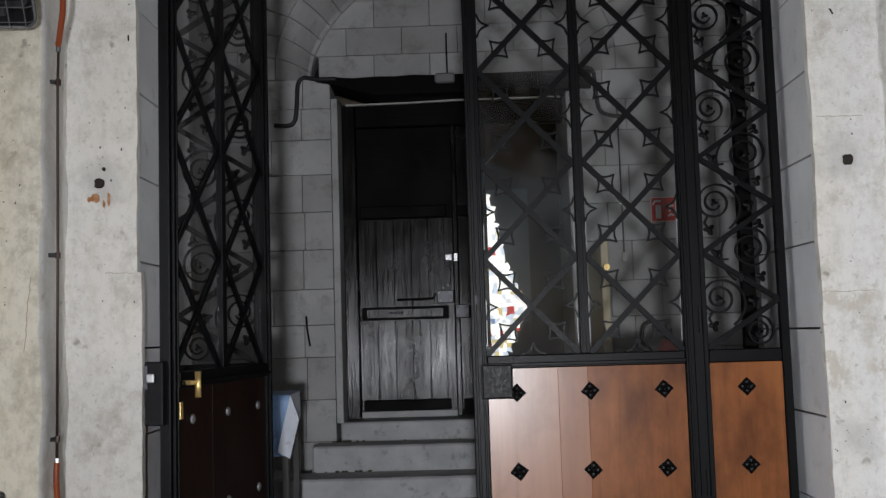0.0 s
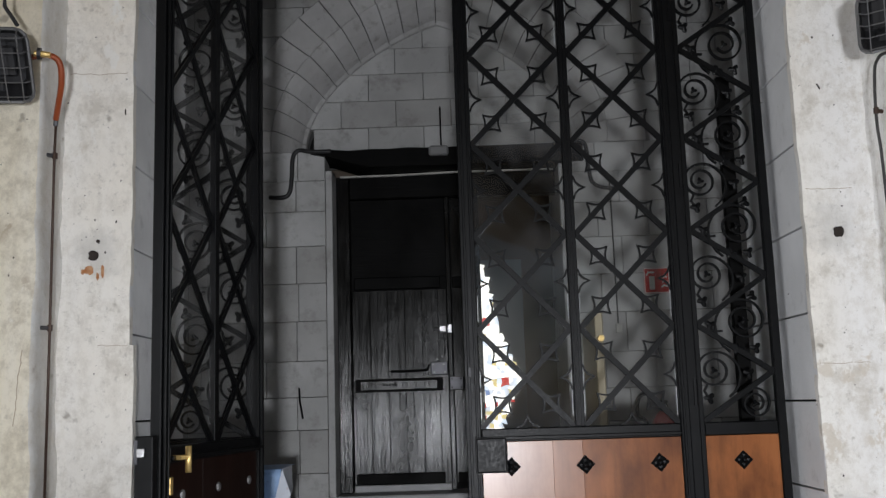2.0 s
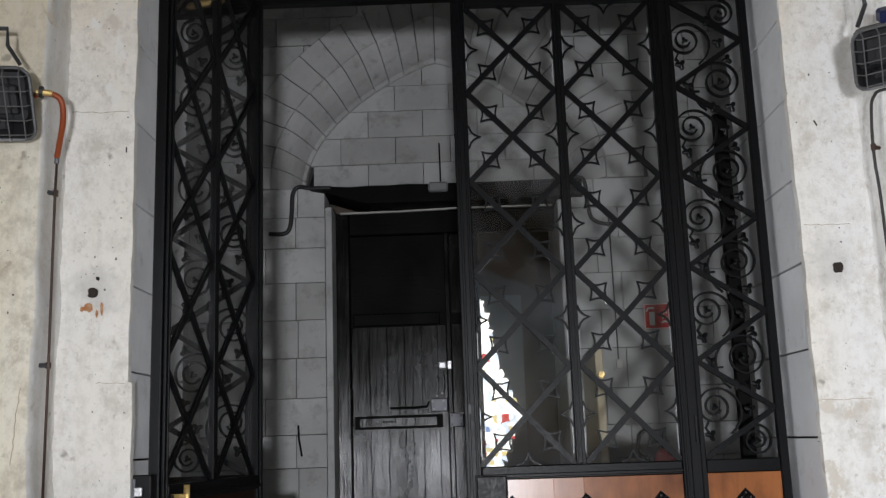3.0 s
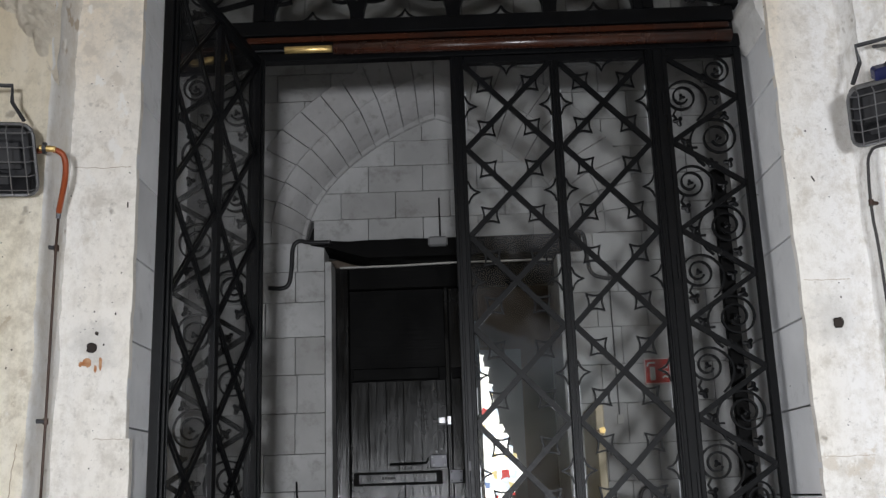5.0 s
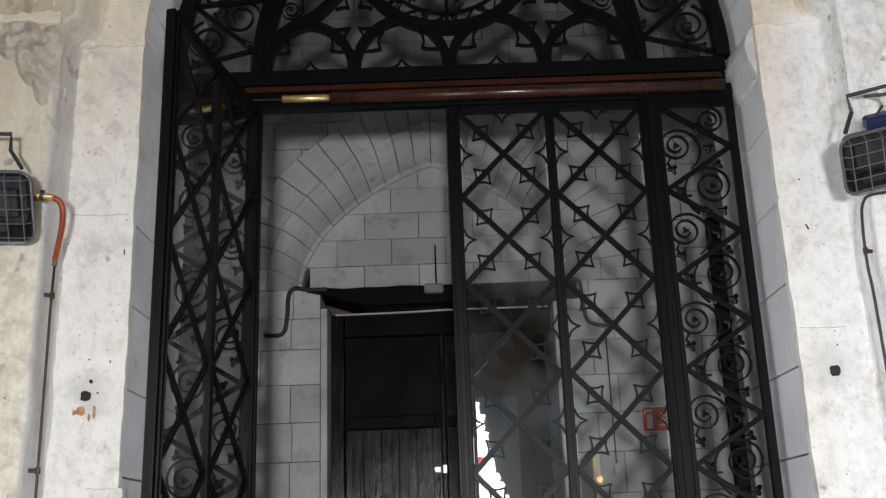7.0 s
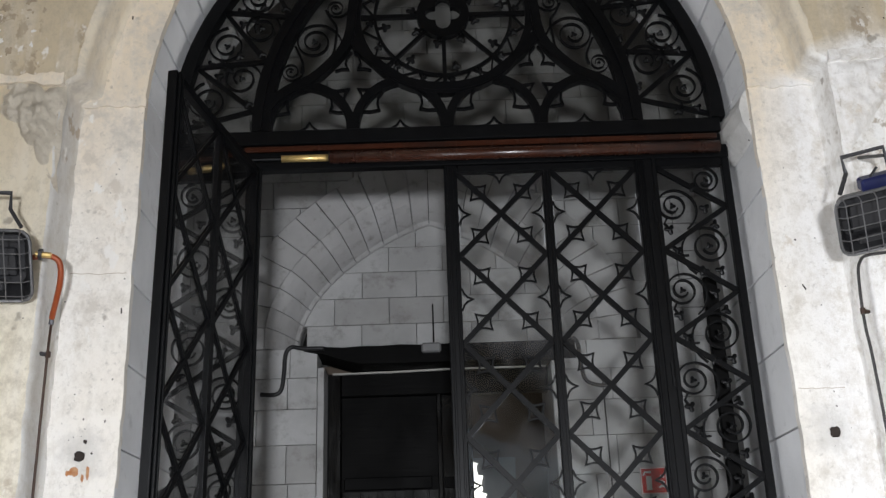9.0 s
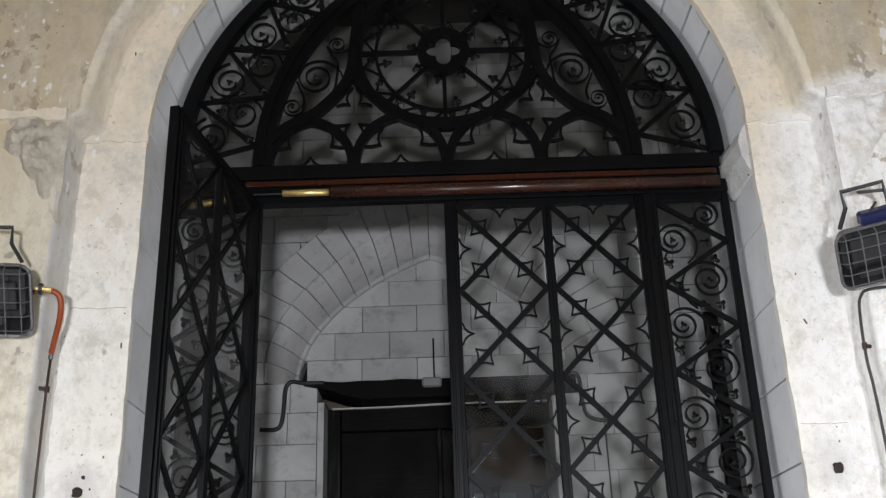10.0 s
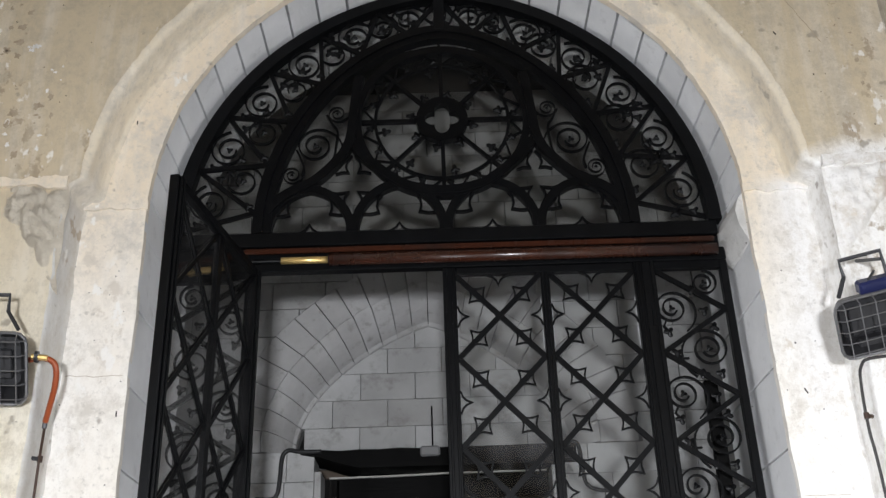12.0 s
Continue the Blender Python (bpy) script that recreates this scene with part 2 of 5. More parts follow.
M_CLOTH = worn("blue_oilcloth", (0.20, 0.33, 0.58), (0.30, 0.45, 0.70), (0.05, 0.08, 0.19), 11, 60, 0.45, 0.05, 0, 1.0, 0, (1.6, 1.6, 0.6))
M_CLOTH2 = worn("oilcloth_back", (0.62, 0.66, 0.74), (0.70, 0.73, 0.80), (0.40, 0.20, 0.17), 8, 60, 0.4, 0.05, 0, 0.7)
M_TABLE = wood_mat("table_wood", (0.016, 0.012, 0.010), (0.022, 0.018, 0.014), (0.01, 0.008, 0.006), 0.5)
M_HOLE = plain("socket_dark", (0.03, 0.022, 0.018), 0.9)
M_RUST = worn("rust_stain", (0.36, 0.13, 0.04), (0.5, 0.30, 0.17), (0.22, 0.07, 0.02), 30, 60, 0.9, 0.3)
M_MOSS = worn("moss", (0.05, 0.055, 0.02), (0.08, 0.07, 0.03), (0.03, 0.025, 0.015), 20, 80, 0.95, 0.5)
M_GROUND = worn("street_ground", (0.20, 0.20, 0.19), (0.26, 0.26, 0.25), (0.12, 0.12, 0.12), 1.0, 20)


def glass_mat(name, tint, haze, ripple=0.08, gloss=0.035):
    m = bpy.data.materials.new(name)
    m.use_nodes = True
    nt = m.node_tree
    nt.nodes.remove(nt.nodes["Principled BSDF"])
    out = nt.nodes["Material Output"]
    tr = nt.nodes.new("ShaderNodeBsdfTransparent")
    tr.inputs[0].default_value = (*tint, 1)
    gl = nt.nodes.new("ShaderNodeBsdfGlossy")
    gl.inputs["Roughness"].default_value = 0.03
    # share of mirror gloss by the slant of the view, the same from both faces of the pane
    lw = nt.nodes.new("ShaderNodeLayerWeight")
    lw.inputs["Blend"].default_value = 0.5
    pw = nt.nodes.new("ShaderNodeMath")
    pw.operation = "POWER"
    pw.inputs[1].default_value = 5.0
    nt.links.new(lw.outputs["Facing"], pw.inputs[0])
    n = tex(nt, "ShaderNodeTexNoise", 9, (1, 1, 1), 2)
    bp = nt.nodes.new("ShaderNodeBump")
    bp.inputs["Strength"].default_value, bp.inputs["Distance"].default_value = ripple, 0.01
    nt.links.new(n.outputs[0], bp.inputs["Height"])
    nt.links.new(bp.outputs[0], gl.inputs["Normal"])
    mx = nt.nodes.new("ShaderNodeMixShader")
    nt.links.new(ramp(nt, pw.outputs[0], 0.0, 1.0, gloss, 1.0), mx.inputs[0])
    nt.links.new(tr.outputs[0], mx.inputs[1])
    nt.links.new(gl.outputs[0], mx.inputs[2])
    # thin patchy pale haze, put in for milky blurred reflections
    film = nt.nodes.new("ShaderNodeBsdfDiffuse")
    film.inputs[0].default_value = (0.6, 0.6, 0.62, 1)
    n2 = tex(nt, "ShaderNodeTexNoise", 3.5, (1, 1, 0.8), 5)
    mf = nt.nodes.new("ShaderNodeMixShader")
    nt.links.new(ramp(nt, n2.outputs[0], 0.42, 0.72, 0.0, haze), mf.inputs[0])
    nt.links.new(mx.outputs[0], mf.inputs[1])
    nt.links.new(film.outputs[0], mf.inputs[2])
    nt.links.new(mf.outputs[0], out.inputs["Surface"])
    return m


M_GLASS = glass_mat("old_glass", (0.95, 0.955, 0.95), 0.03)
M_GLASS_CLEAN = glass_mat("clear_glass", (0.93, 0.93, 0.93), 0.012, 0.05, 0.03)
# grey tint for a pane added to dim the view through the fanlight
M_GLASS_DIM = glass_mat("dimming_glass", (0.90, 0.90, 0.89), 0.004)


def lit_glass(name, c, strength):
    m, nt, b = nodes_of(name, 0.4)
    b.inputs["Base Color"].default_value = (*c, 1)
    n = tex(nt, "ShaderNodeTexNoise", 7, (1, 1, 1), 3)
    col = blend(nt, ramp(nt, n.outputs[0], 0.4, 0.6), c, tuple(0.6 * v + 0.2 for v in c))
    nt.links.new(col, b.inputs["Emission Color"])
    b.inputs["Emission Strength"].default_value = strength
    return m


# ---- geometry helpers ----
def finish(name, bm, mat, smooth=False):
    bmesh.ops.recalc_face_normals(bm, faces=bm.faces)
    me = bpy.data.meshes.new(name)
    bm.to_mesh(me)
    bm.free()
    if smooth:
        me.polygons.foreach_set("use_smooth", [True] * len(me.polygons))
    for mm in (mat if isinstance(mat, (list, tuple)) else [mat]):
        me.materials.append(mm)
    return me


def thing(name, label, category, at=(0, 0, 0), group="", kind=""):
    ob = new(name)
    ob.empty_display_size = 0.1
    ob.location = at
    return tagged(ob, label, category, group, kind)


def solid(name, bm, mat, label, category="", group="", kind="", smooth=False):
    return tagged(new(name, finish(name, bm, mat, smooth)), label, category, group, kind)


def part(name, bm, mat, parent, label="", smooth=False):
    """Links a bmesh given in world coordinates as one mesh under a thing or a part."""
    ob = new(name, finish(name, bm, mat, smooth))
    ob.parent = parent
    ob.matrix_parent_inverse = parent.matrix_basis.inverted()
    return tagged(ob, label)


def shared(name, me, m, parent, label=""):
    """One more object on the mesh me at the pose m."""
    ob = new(name, me)
    ob.parent = parent
    ob.matrix_parent_inverse = parent.matrix_basis.inverted()
    ob.matrix_basis = m
    return tagged(ob, label)


def box(bm, x0, x1, y0, y1, z0, z1, bevel=0.0):
    v = [bm.verts.new(p) for p in ((x0, y0, z0), (x1, y0, z0), (x1, y1, z0), (x0, y1, z0), (x0, y0, z1), (x1, y0, z1), (x1, y1, z1), (x0, y1, z1))]
    f = [bm.faces.new([v[i] for i in q]) for q in ((0, 1, 5, 4), (1, 2, 6, 5), (2, 3, 7, 6), (3, 0, 4, 7), (4, 5, 6, 7), (3, 2, 1, 0))]
    if bevel:
        es = list({e for q in f for e in q.edges})
        bmesh.ops.bevel(bm, geom=es, offset=bevel, segments=1, affect="EDGES")
    return bm


def boxed(*a, **k):
    return box(bmesh.new(), *a, **k)


def bar(bm, pts, w, y0, y1, closed=False):
    """A flat bar of width w that follows the line pts in the x-z plane, from y0 to y1 deep."""
    n = len(pts)
    ring = []
    for i in range(n):
        a = Vector(pts[i - 1] if (i or closed) else pts[i])
        c = Vector(pts[(i + 1) % n] if (i < n - 1 or closed) else pts[i])
        p = Vector(pts[i])
        d1, d2 = (p - a), (c - p)
        d1 = d1.normalized() if d1.length > 1e-9 else d2.normalized()
        d2 = d2.normalized() if d2.length > 1e-9 else d1
        t = d1 + d2
        t = t.normalized() if t.length > 1e-6 else d1
        nrm = Vector((-t.y, t.x))
        k = min(2.0, 1 / max(0.35, t.dot(d1)))
        l, r = p + nrm * w / 2 * k, p - nrm * w / 2 * k
        ring.append([bm.verts.new(q) for q in ((l.x, y0, l.y), (r.x, y0, r.y), (r.x, y1, r.y), (l.x, y1, l.y))])
    for i in range(n if closed else n - 1):
        a, b = ring[i], ring[(i + 1) % n]
        for j in range(4):
            bm.faces.new((a[j], a[(j + 1) % 4], b[(j + 1) % 4], b[j]))
    if not closed:
        bm.faces.new(ring[0])
        bm.faces.new(ring[-1][::-1])
    return bm


def barred(*a, **k):
    return bar(bmesh.new(), *a, **k)


def tube(bm, pts, r, n=8):
    """A round rod along points in space."""
    rings = []
    pts = [Vector(p) for p in pts]
    up = None
    for i, p in enumerate(pts):
        d = (pts[min(i + 1, len(pts) - 1)] - pts[max(i - 1, 0)]).normalized()
        if up is None:
            up = d.orthogonal().normalized()
        up = (up - d * up.dot(d)).normalized()
        s = d.cross(up)
        rr = r[i] if isinstance(r, (list, tuple)) else r
        rings.append([bm.verts.new(p + (up * math.cos(2 * math.pi * k / n) + s * math.sin(2 * math.pi * k / n)) * rr) for k in range(n)])
    for a, b in zip(rings, rings[1:]):
        for k in range(n):
            bm.faces.new((a[k], a[(k + 1) % n], b[(k + 1) % n], b[k]))
    bm.faces.new(rings[0])
    bm.faces.new(rings[-1][::-1])
    return bm


def rod(*a, **k):
    return tube(bmesh.new(), *a, **k)


def smooth_line(pts, n=8):
    """A rounded line through a few points."""
    P = [Vector(p) for p in pts]
    out = []
    for i in range(len(P) - 1):
        a, b, c, d = P[max(i - 1, 0)], P[i], P[i + 1], P[min(i + 2, len(P) - 1)]
        for k in range(n):
            t = k / n
            out.append(0.5 * ((2 * b) + (c - a) * t + (2 * a - 5 * b + 4 * c - d) * t * t + (3 * b - a - 3 * c + d) * t ** 3))
    return out + [P[-1]]


def arc(cx, cz, r, a0, a1, n=24):
    return [(cx + r * math.cos(radians(a0 + (a1 - a0) * i / n)), cz + r * math.sin(radians(a0 + (a1 - a0) * i / n))) for i in range(n + 1)]


def ogive(cx, w, z0, R, n=24, foot=None):
    """A pointed arch of half width w, springing at z0, both sides struck with radius R; from the left foot to the right."""
    h = math.sqrt(max(0.0, 2 * w * R - w * w))
    top = math.asin(h / R)
    left = [(cx - w + R - R * math.cos(top * i / n), z0 + R * math.sin(top * i / n)) for i in range(n + 1)]
    right = [(2 * cx - x, z) for x, z in left[-2::-1]]
    line = left + right
    if foot is not None:
        k = 70
        line = [(cx - w, foot + (z0 - foot) * i / k) for i in range(k)] + line + [(cx + w, z0 + (foot - z0) * (i + 1) / k) for i in range(k)]
    return line


def flat_arch(cx, w, z0, h, n=26, p=1.4):
    """A four-centred arch: steep haunches and a low point."""
    half = []
    for i in range(n + 1):
        s = math.sin(math.pi / 2 * i / n)
        u = max(0.0, math.cos(math.pi / 2 * i / n)) ** (2 / p)
        half.append((cx - w * u, z0 + h * s))
    return half + [(2 * cx - x, z) for x, z in half[-2::-1]]


def shell(bm, inner, outer, y0, y1):
    """A wall plate between two lines of equal count, from y0 to y1."""
    A = [[bm.verts.new((x, y, z)) for x, z in line] for line in (inner, outer) for y in (y0, y1)]
    i0, i1, o0, o1 = A
    n = len(inner)
    for k in range(n - 1):
        for a, b in ((i0, o0), (o0, o1), (o1, i1), (i1, i0)):
            bm.faces.new((a[k], a[k + 1], b[k + 1], b[k]))
    for k in (0, n - 1):
        bm.faces.new((i0[k], o0[k], o1[k], i1[k]))
    return bm


def to_rect(line, cx, cz, x0, x1, z1, foot):
    """The points of a rectangle's outline that lie outward of an arch's outline."""
    out = []
    for x, z in line:
        if z <= cz:
            out.append((x0 if x < cx else x1, z))
        else:
            dx, dz = x - cx, z - cz
            s = min(((x1 - cx) / dx if dx > 1e-6 else 1e9), ((x0 - cx) / dx if dx < -1e-6 else 1e9), (z1 - cz) / max(dz, 1e-6))
            out.append((cx + dx * s, cz + dz * s))
    return out


def ragged(line, amp, seed=0.0):
    return [(x + 0.7 * amp * noise.noise((x * 4 + seed, z * 4, 0)) + 0.6 * amp * noise.noise((x * 23, z * 23, seed)), z + amp * 0.5 * noise.noise((x * 17, z * 17, seed + 5))) for x, z in line]

# ---- the porch: floor, walls, vault ----
CX = 0.075          # axis of the great arch
YO, YS, YG, YB = 4.40, 4.64, 5.0, 7.4   # outer wall, recessed surround, gate, back wall
XL, XR = -2.42, 2.54

solid("ground", boxed(-40, 40, -60, 60, -0.4, -0.27), M_GROUND, "grey paved street ground outside the porch", "ground", kind="structure")
solid("floor", boxed(XL - 0.4, XR + 0.4, -2.75, 4.62, -0.25, 0.0), M_PAVE, "grey stone floor of the porch", "floor", kind="structure")

outer_in = [(x if z > 4.0 else CX + (x - CX) * 1.95 / 1.865, z) for x, z in ogive(CX + 0.002, 1.865, 3.90, 1.868, 60, 0.0)]
outer_in = ragged(outer_in, 0.017, 3.0)


def outward(line, d):
    """The line moved away from the opening, by d above the springing and by a third of it below."""
    out = []
    for x, z in line:
        r = Vector((x - CX, max(0.0, z - 4.0))).normalized() * (d * (0.34 + 0.66 * min(1.0, max(0.0, (z - 3.85) / 0.3))))
        out.append((x + r.x, z + r.y))
    return out


bm = bmesh.new()
lofted = [[bm.verts.new((x, y, z)) for x, z in outward(outer_in, d)] for d, y in ((0.042, YO - 0.001), (0.024, YO + 0.004), (0.009, YO + 0.014), (0.002, YO + 0.03), (0.0, YO + 0.05), (0.0, YS - 0.03), (-0.008, YS - 0.006), (-0.022, YS + 0.003), (-0.022, YS + 0.019))]
for la, lb in zip(lofted, lofted[1:]):
    for k in range(len(la) - 1):
        bm.faces.new((la[k], la[k + 1], lb[k + 1], lb[k]))
solid("wall_step", bm, M_STEPWALL, "rounded cement render on the arch step", "wall", kind="structure", smooth=True)
wall_in = outward(outer_in, 0.038)
solid("wall_arch", shell(bmesh.new(), wall_in, to_rect(wall_in, CX, 4.0, XL, XR, 6.6, 0), YO, YS + 0.02), M_WALL,
      "old cream limewashed wall with a stepped arch", "wall", kind="structure")
sur_in = ragged(ogive(CX, 1.607, 4.0, 1.722, 90, 0.0), 0.010, 1.0)
sur_out = [(CX + (x - CX) * 1.3, z if z <= 4.0 else 4.0 + (z - 4.0) * 1.3) for x, z in ogive(CX, 1.607, 4.0, 1.722, 90, 0.0)]
# the lower slab of the west jamb stands a little proud, with a square notch
cut = min(i for i in range(len(sur_in) - 1) if sur_in[i][0] < CX and (sur_in[i][1] - 1.72) * (sur_in[i + 1][1] - 1.72) <= 0)
mid_x = (sur_in[cut][0] + sur_in[cut + 1][0]) / 2
rising = sur_in[cut][1] < 1.72
sur_in[cut + 1:cut + 1] = [(mid_x, 1.719), (mid_x, 1.722)] if rising else [(mid_x, 1.722), (mid_x, 1.719)]
sur_out[cut + 1:cut + 1] = [(sur_out[cut][0], 1.719), (sur_out[cut][0], 1.722)] if rising else [(sur_out[cut][0], 1.722), (sur_out[cut][0], 1.719)]
sur_in = [(x + (0.022 if x < CX and z < 1.72 else 0.0), z) for x, z in sur_in]
solid("wall_surround", shell(bmesh.new(), sur_in, sur_out, YS + 0.004, YS + 0.05), M_SUR,
      "flaking white limewash on the recessed arch surround", "wall", kind="structure")
core_in = ogive(CX, 1.71, 4.0, 1.83, 34, -0.1)
solid("wall_core", shell(bmesh.new(), core_in, to_rect(core_in, CX, 4.0, XL, XR, 6.6, 0), YS + 0.052, 5.60), M_MORTAR,
      "thick masonry wall that holds the gate", "wall", kind="structure")
for nm, x0, x1 in (("wall_west", XL - 0.3, XL), ("wall_east", XR, XR + 0.3)):
    # each side wall has an unseen wide opening to the daylight before the gate
    bm = bmesh.new()
    inner_yz = [(-1.0, 0.0), (-1.0, 3.0), (0.9, 3.7), (2.8, 3.0), (2.8, 0.0)]
    outer_yz = [(-2.75, 0.0), (-2.75, 6.6), (0.9, 6.6), (YO + 0.3, 6.6), (YO + 0.3, 0.0)]
    shell(bm, inner_yz, outer_yz, x0, x1)
    for v in bm.verts:
        v.co = Vector((v.co.y, v.co.x, v.co.z))
    solid(nm, bm, M_SIDEWALL, "cream limewashed side wall of the porch", "wall", kind="structure")
# near-black, so the view through the top of the fanlight stays dark
solid("ceiling_passage", boxed(XL - 0.3, XR + 0.3, 5.0, 8.3, 6.6, 6.8), M_MORTAR, "near-black vault over the passage", "ceiling", kind="structure")
# porch ceiling is out of view; its dark colour holds down bounced light
solid("ceiling", boxed(XL - 0.3, XR + 0.3, -2.75, 4.998, 6.6, 6.8), M_DIM, "unseen porch ceiling, dark to cut bounced light", "ceiling", kind="structure")
# end wall out of view, its doorway widened to let bounced light escape
door_line = [(-1.75, 0.0), (-1.75, 3.0), (0.05, 3.7), (1.85, 3.0), (1.85, 0.0)]
solid("wall_street", shell(bmesh.new(), door_line, [(XL - 0.3, 0), (XL - 0.3, 6.6), (0.05, 6.6), (XR + 0.3, 6.6), (XR + 0.3, 0)], -2.75, -2.45), M_WALL,
      "unseen plastered end wall with a wide doorway", "wall", kind="structure")

# grey ashlar that lines the arch's reveal, stone by stone
reveal = thing("arch_reveal", "grey ashlar blocks lining the arch reveal", "wall", (CX, YS, 0), kind="structure")
rng = random.Random(4)
for side in (-1, 1):
    for k in range(-2, 8):
        z0, z1 = 0.95 + 0.412 * (k - 1) + 0.005, 0.95 + 0.412 * k - 0.005
        z0, z1 = max(z0, 0.0), min(z1, 3.997)
        if z1 - z0 < 0.05:
            continue
        e = rng.uniform(0, 0.005)
        xa, xb = CX + side * (1.607 + e), CX + side * 1.71
        part("block", boxed(min(xa, xb), max(xa, xb), YS + 0.012, 5.59, z0, z1, bevel=0.0012), M_REVEAL, reveal)
    z0 = 0.95 + 0.412 * 7 + 0.003
    part("block", boxed(*sorted((CX + side * 1.609, CX + side * 1.71)), YS + 0.012, 5.59, z0, 4.06, bevel=0.0012), M_REVEAL, reveal)
h_in, h_out = (math.asin(math.sqrt(2 * w * R - w * w) / R) for w, R in ((1.607, 1.722), (1.71, 1.83)))
NV = 13
for side in (-1, 1):
    for k in range(NV):
        bm = bmesh.new()
        inn, out = [], []
        for j in range(4):
            u = (k + 0.04 + (1 - 0.08) * j / 3) / NV
            inn.append((CX + side * (1.607 + rng.uniform(0, 0.002) - 1.722 + 1.722 * math.cos(h_in * u)), 4.06 + (1.722 * math.sin(h_in * u)) * 0.965))
            out.append((CX + side * (1.71 - 1.83 + 1.83 * math.cos(h_out * u)), 4.06 + (1.83 * math.sin(h_out * u)) * 0.965))
        part("voussoir", shell(bm, inn, out, YS + 0.012 + rng.uniform(0, 0.004), 5.59), M_REVEAL, reveal)
# impost corbel in the reveal, level with the transom
for side in (1,):
    bm = bmesh.new()
    prof = [(1.60, 3.70), (1.60, 4.02), (1.558, 3.965), (1.538, 3.90), (1.545, 3.82), (1.586, 3.715)]
    a = [bm.verts.new((CX + side * (x + 0.02), YS + 0.05, z)) for x, z in prof]
    b = [bm.verts.new((CX + side * x, 5.03, z)) for x, z in prof]
    bm.faces.new(a), bm.faces.new(b[::-1])
    for i in range(6):
        bm.faces.new((a[i], a[(i + 1) % 6], b[(i + 1) % 6], b[i]))
    part("impost", bm, M_IMPOST, reveal, "rounded stone impost")

# broken impost stones on the outer wall
for side, x0, x1 in ((-1, -2.20, -1.86), (1, 2.02, 2.38)):
    bm = bmesh.new()
    n, m2 = 40, 34
    V = []
    for j in range(m2 + 1):
        row = []
        for i in range(n + 1):
            u, v = i / n, j / m2
            cut = 0.62 * u if side < 0 else 0.62 * (1 - u)
            x, z = x0 + (x1 - x0) * u, 4.03 - (0.16 + cut * 0.75) * v
            edge = min(1, 5 * min(u, 1 - u, v, 1 - v))
            d = (0.022 + (0.042 if side < 0 else 0.010) * noise.fractal((x * 14, 0, z * 14), 0.75, 2.2, 6)) * edge
            row.append(bm.verts.new((x + 0.015 * noise.noise((z * 9, x * 5, 1)), YO + 0.012 - max(0.0, d) - 0.014 * edge, z + 0.03 * noise.noise((x * 8, 2, z)))))
        V.append(row)
    for j in range(m2):
        for i in range(n):
            bm.faces.new((V[j][i], V[j][i + 1], V[j + 1][i + 1], V[j + 1][i]))
    solid("impost_stone", bm, M_SIDE if side < 0 else M_SUR, "broken rough stone impost left in the wall", "stone", kind="structure", smooth=True)

# thin broken ledge at the springing of the surround
for side in (-1, 1):
    n = 22
    xs = [CX + side * (1.598 + 0.355 * i / n) for i in range(n + 1)]
    up = [(x, 4.028 + 0.014 * noise.noise((x * 11, 0, 2)) + 0.008 * noise.noise((x * 40, 0, 2))) for x in xs]
    dn = [(x, 3.985 + 0.016 * noise.noise((x * 13, 5, 2)) + 0.008 * noise.noise((x * 37, 1, 2))) for x in xs]
    solid("ledge", shell(bmesh.new(), dn, up, YS - 0.012, YS + 0.01), M_SUR, "broken plaster ledge at the arch springing", "ledge", kind="structure")

for x0, x1 in ((XL, CX - 1.945), (CX + 1.945, XR)):
    n = 26
    xs = [x0 + (x1 - x0) * i / n for i in range(n + 1)]
    up = [(x, 4.050 + 0.035 * noise.noise((x * 5, 0, 4)) + 0.014 * noise.noise((x * 23, 0, 2))) for x in xs]
    dn = [(x, 3.995 + 0.035 * noise.noise((x * 6, 5, 4)) + 0.014 * noise.noise((x * 21, 1, 2))) for x in xs]
    solid("ledge", shell(bmesh.new(), dn, up, YO - 0.026, YO + 0.01), M_SUR, "broken whitewashed stone ledge along the outer wall", "ledge", kind="structure")

# ---- passage behind the gate ----
solid("floor_passage", boxed(-2.7, 2.7, 4.62, 8.3, -0.25, 0.27), M_FLOOR, "grey flagstone floor of the inner passage", "floor", kind="structure")
for nm, x0, x1 in (("wall_passage_west", -2.7, -2.4), ("wall_passage_east", 2.35, 2.65)):
    solid(nm, boxed(x0, x1, 5.605, 8.3, 0.27, 6.6), M_BACK, "grey stone side wall of the passage", "wall", kind="structure")

BX = -0.07          # axis of the inner portal
back = thing("wall_back", "grey ashlar back wall with a pointed portal arch", "wall", (BX, YB, 0.27), kind="structure")


def back_block(x0, x1, z0, z1, y0=YB, y1=YB + 0.3, g=0.0022):
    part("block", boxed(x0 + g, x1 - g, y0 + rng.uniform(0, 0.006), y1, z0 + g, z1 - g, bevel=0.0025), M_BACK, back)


# masonry core behind the stones
core = flat_arch(BX, 1.10, 3.2, 1.25)
core = [(BX - 0.98, 0.27), (BX - 0.98, 3.15)] + core[2:-2] + [(BX + 0.95, 3.15), (BX + 0.95, 0.27)]
part("core", shell(bmesh.new(), core, to_rect(core, BX, 3.2, -2.4, 2.35, 6.6, 0), YB + 0.415, 8.25), M_MORTAR, back)


def footed(line, foot=3.352):
    return [(line[0][0], foot)] + line + [(line[-1][0], foot)]


EXT = footed(flat_arch(BX, 1.59, 3.45, 1.60, 60, 1.22))
RID = footed(flat_arch(BX, 1.29, 3.45, 1.28, 60, 1.18))
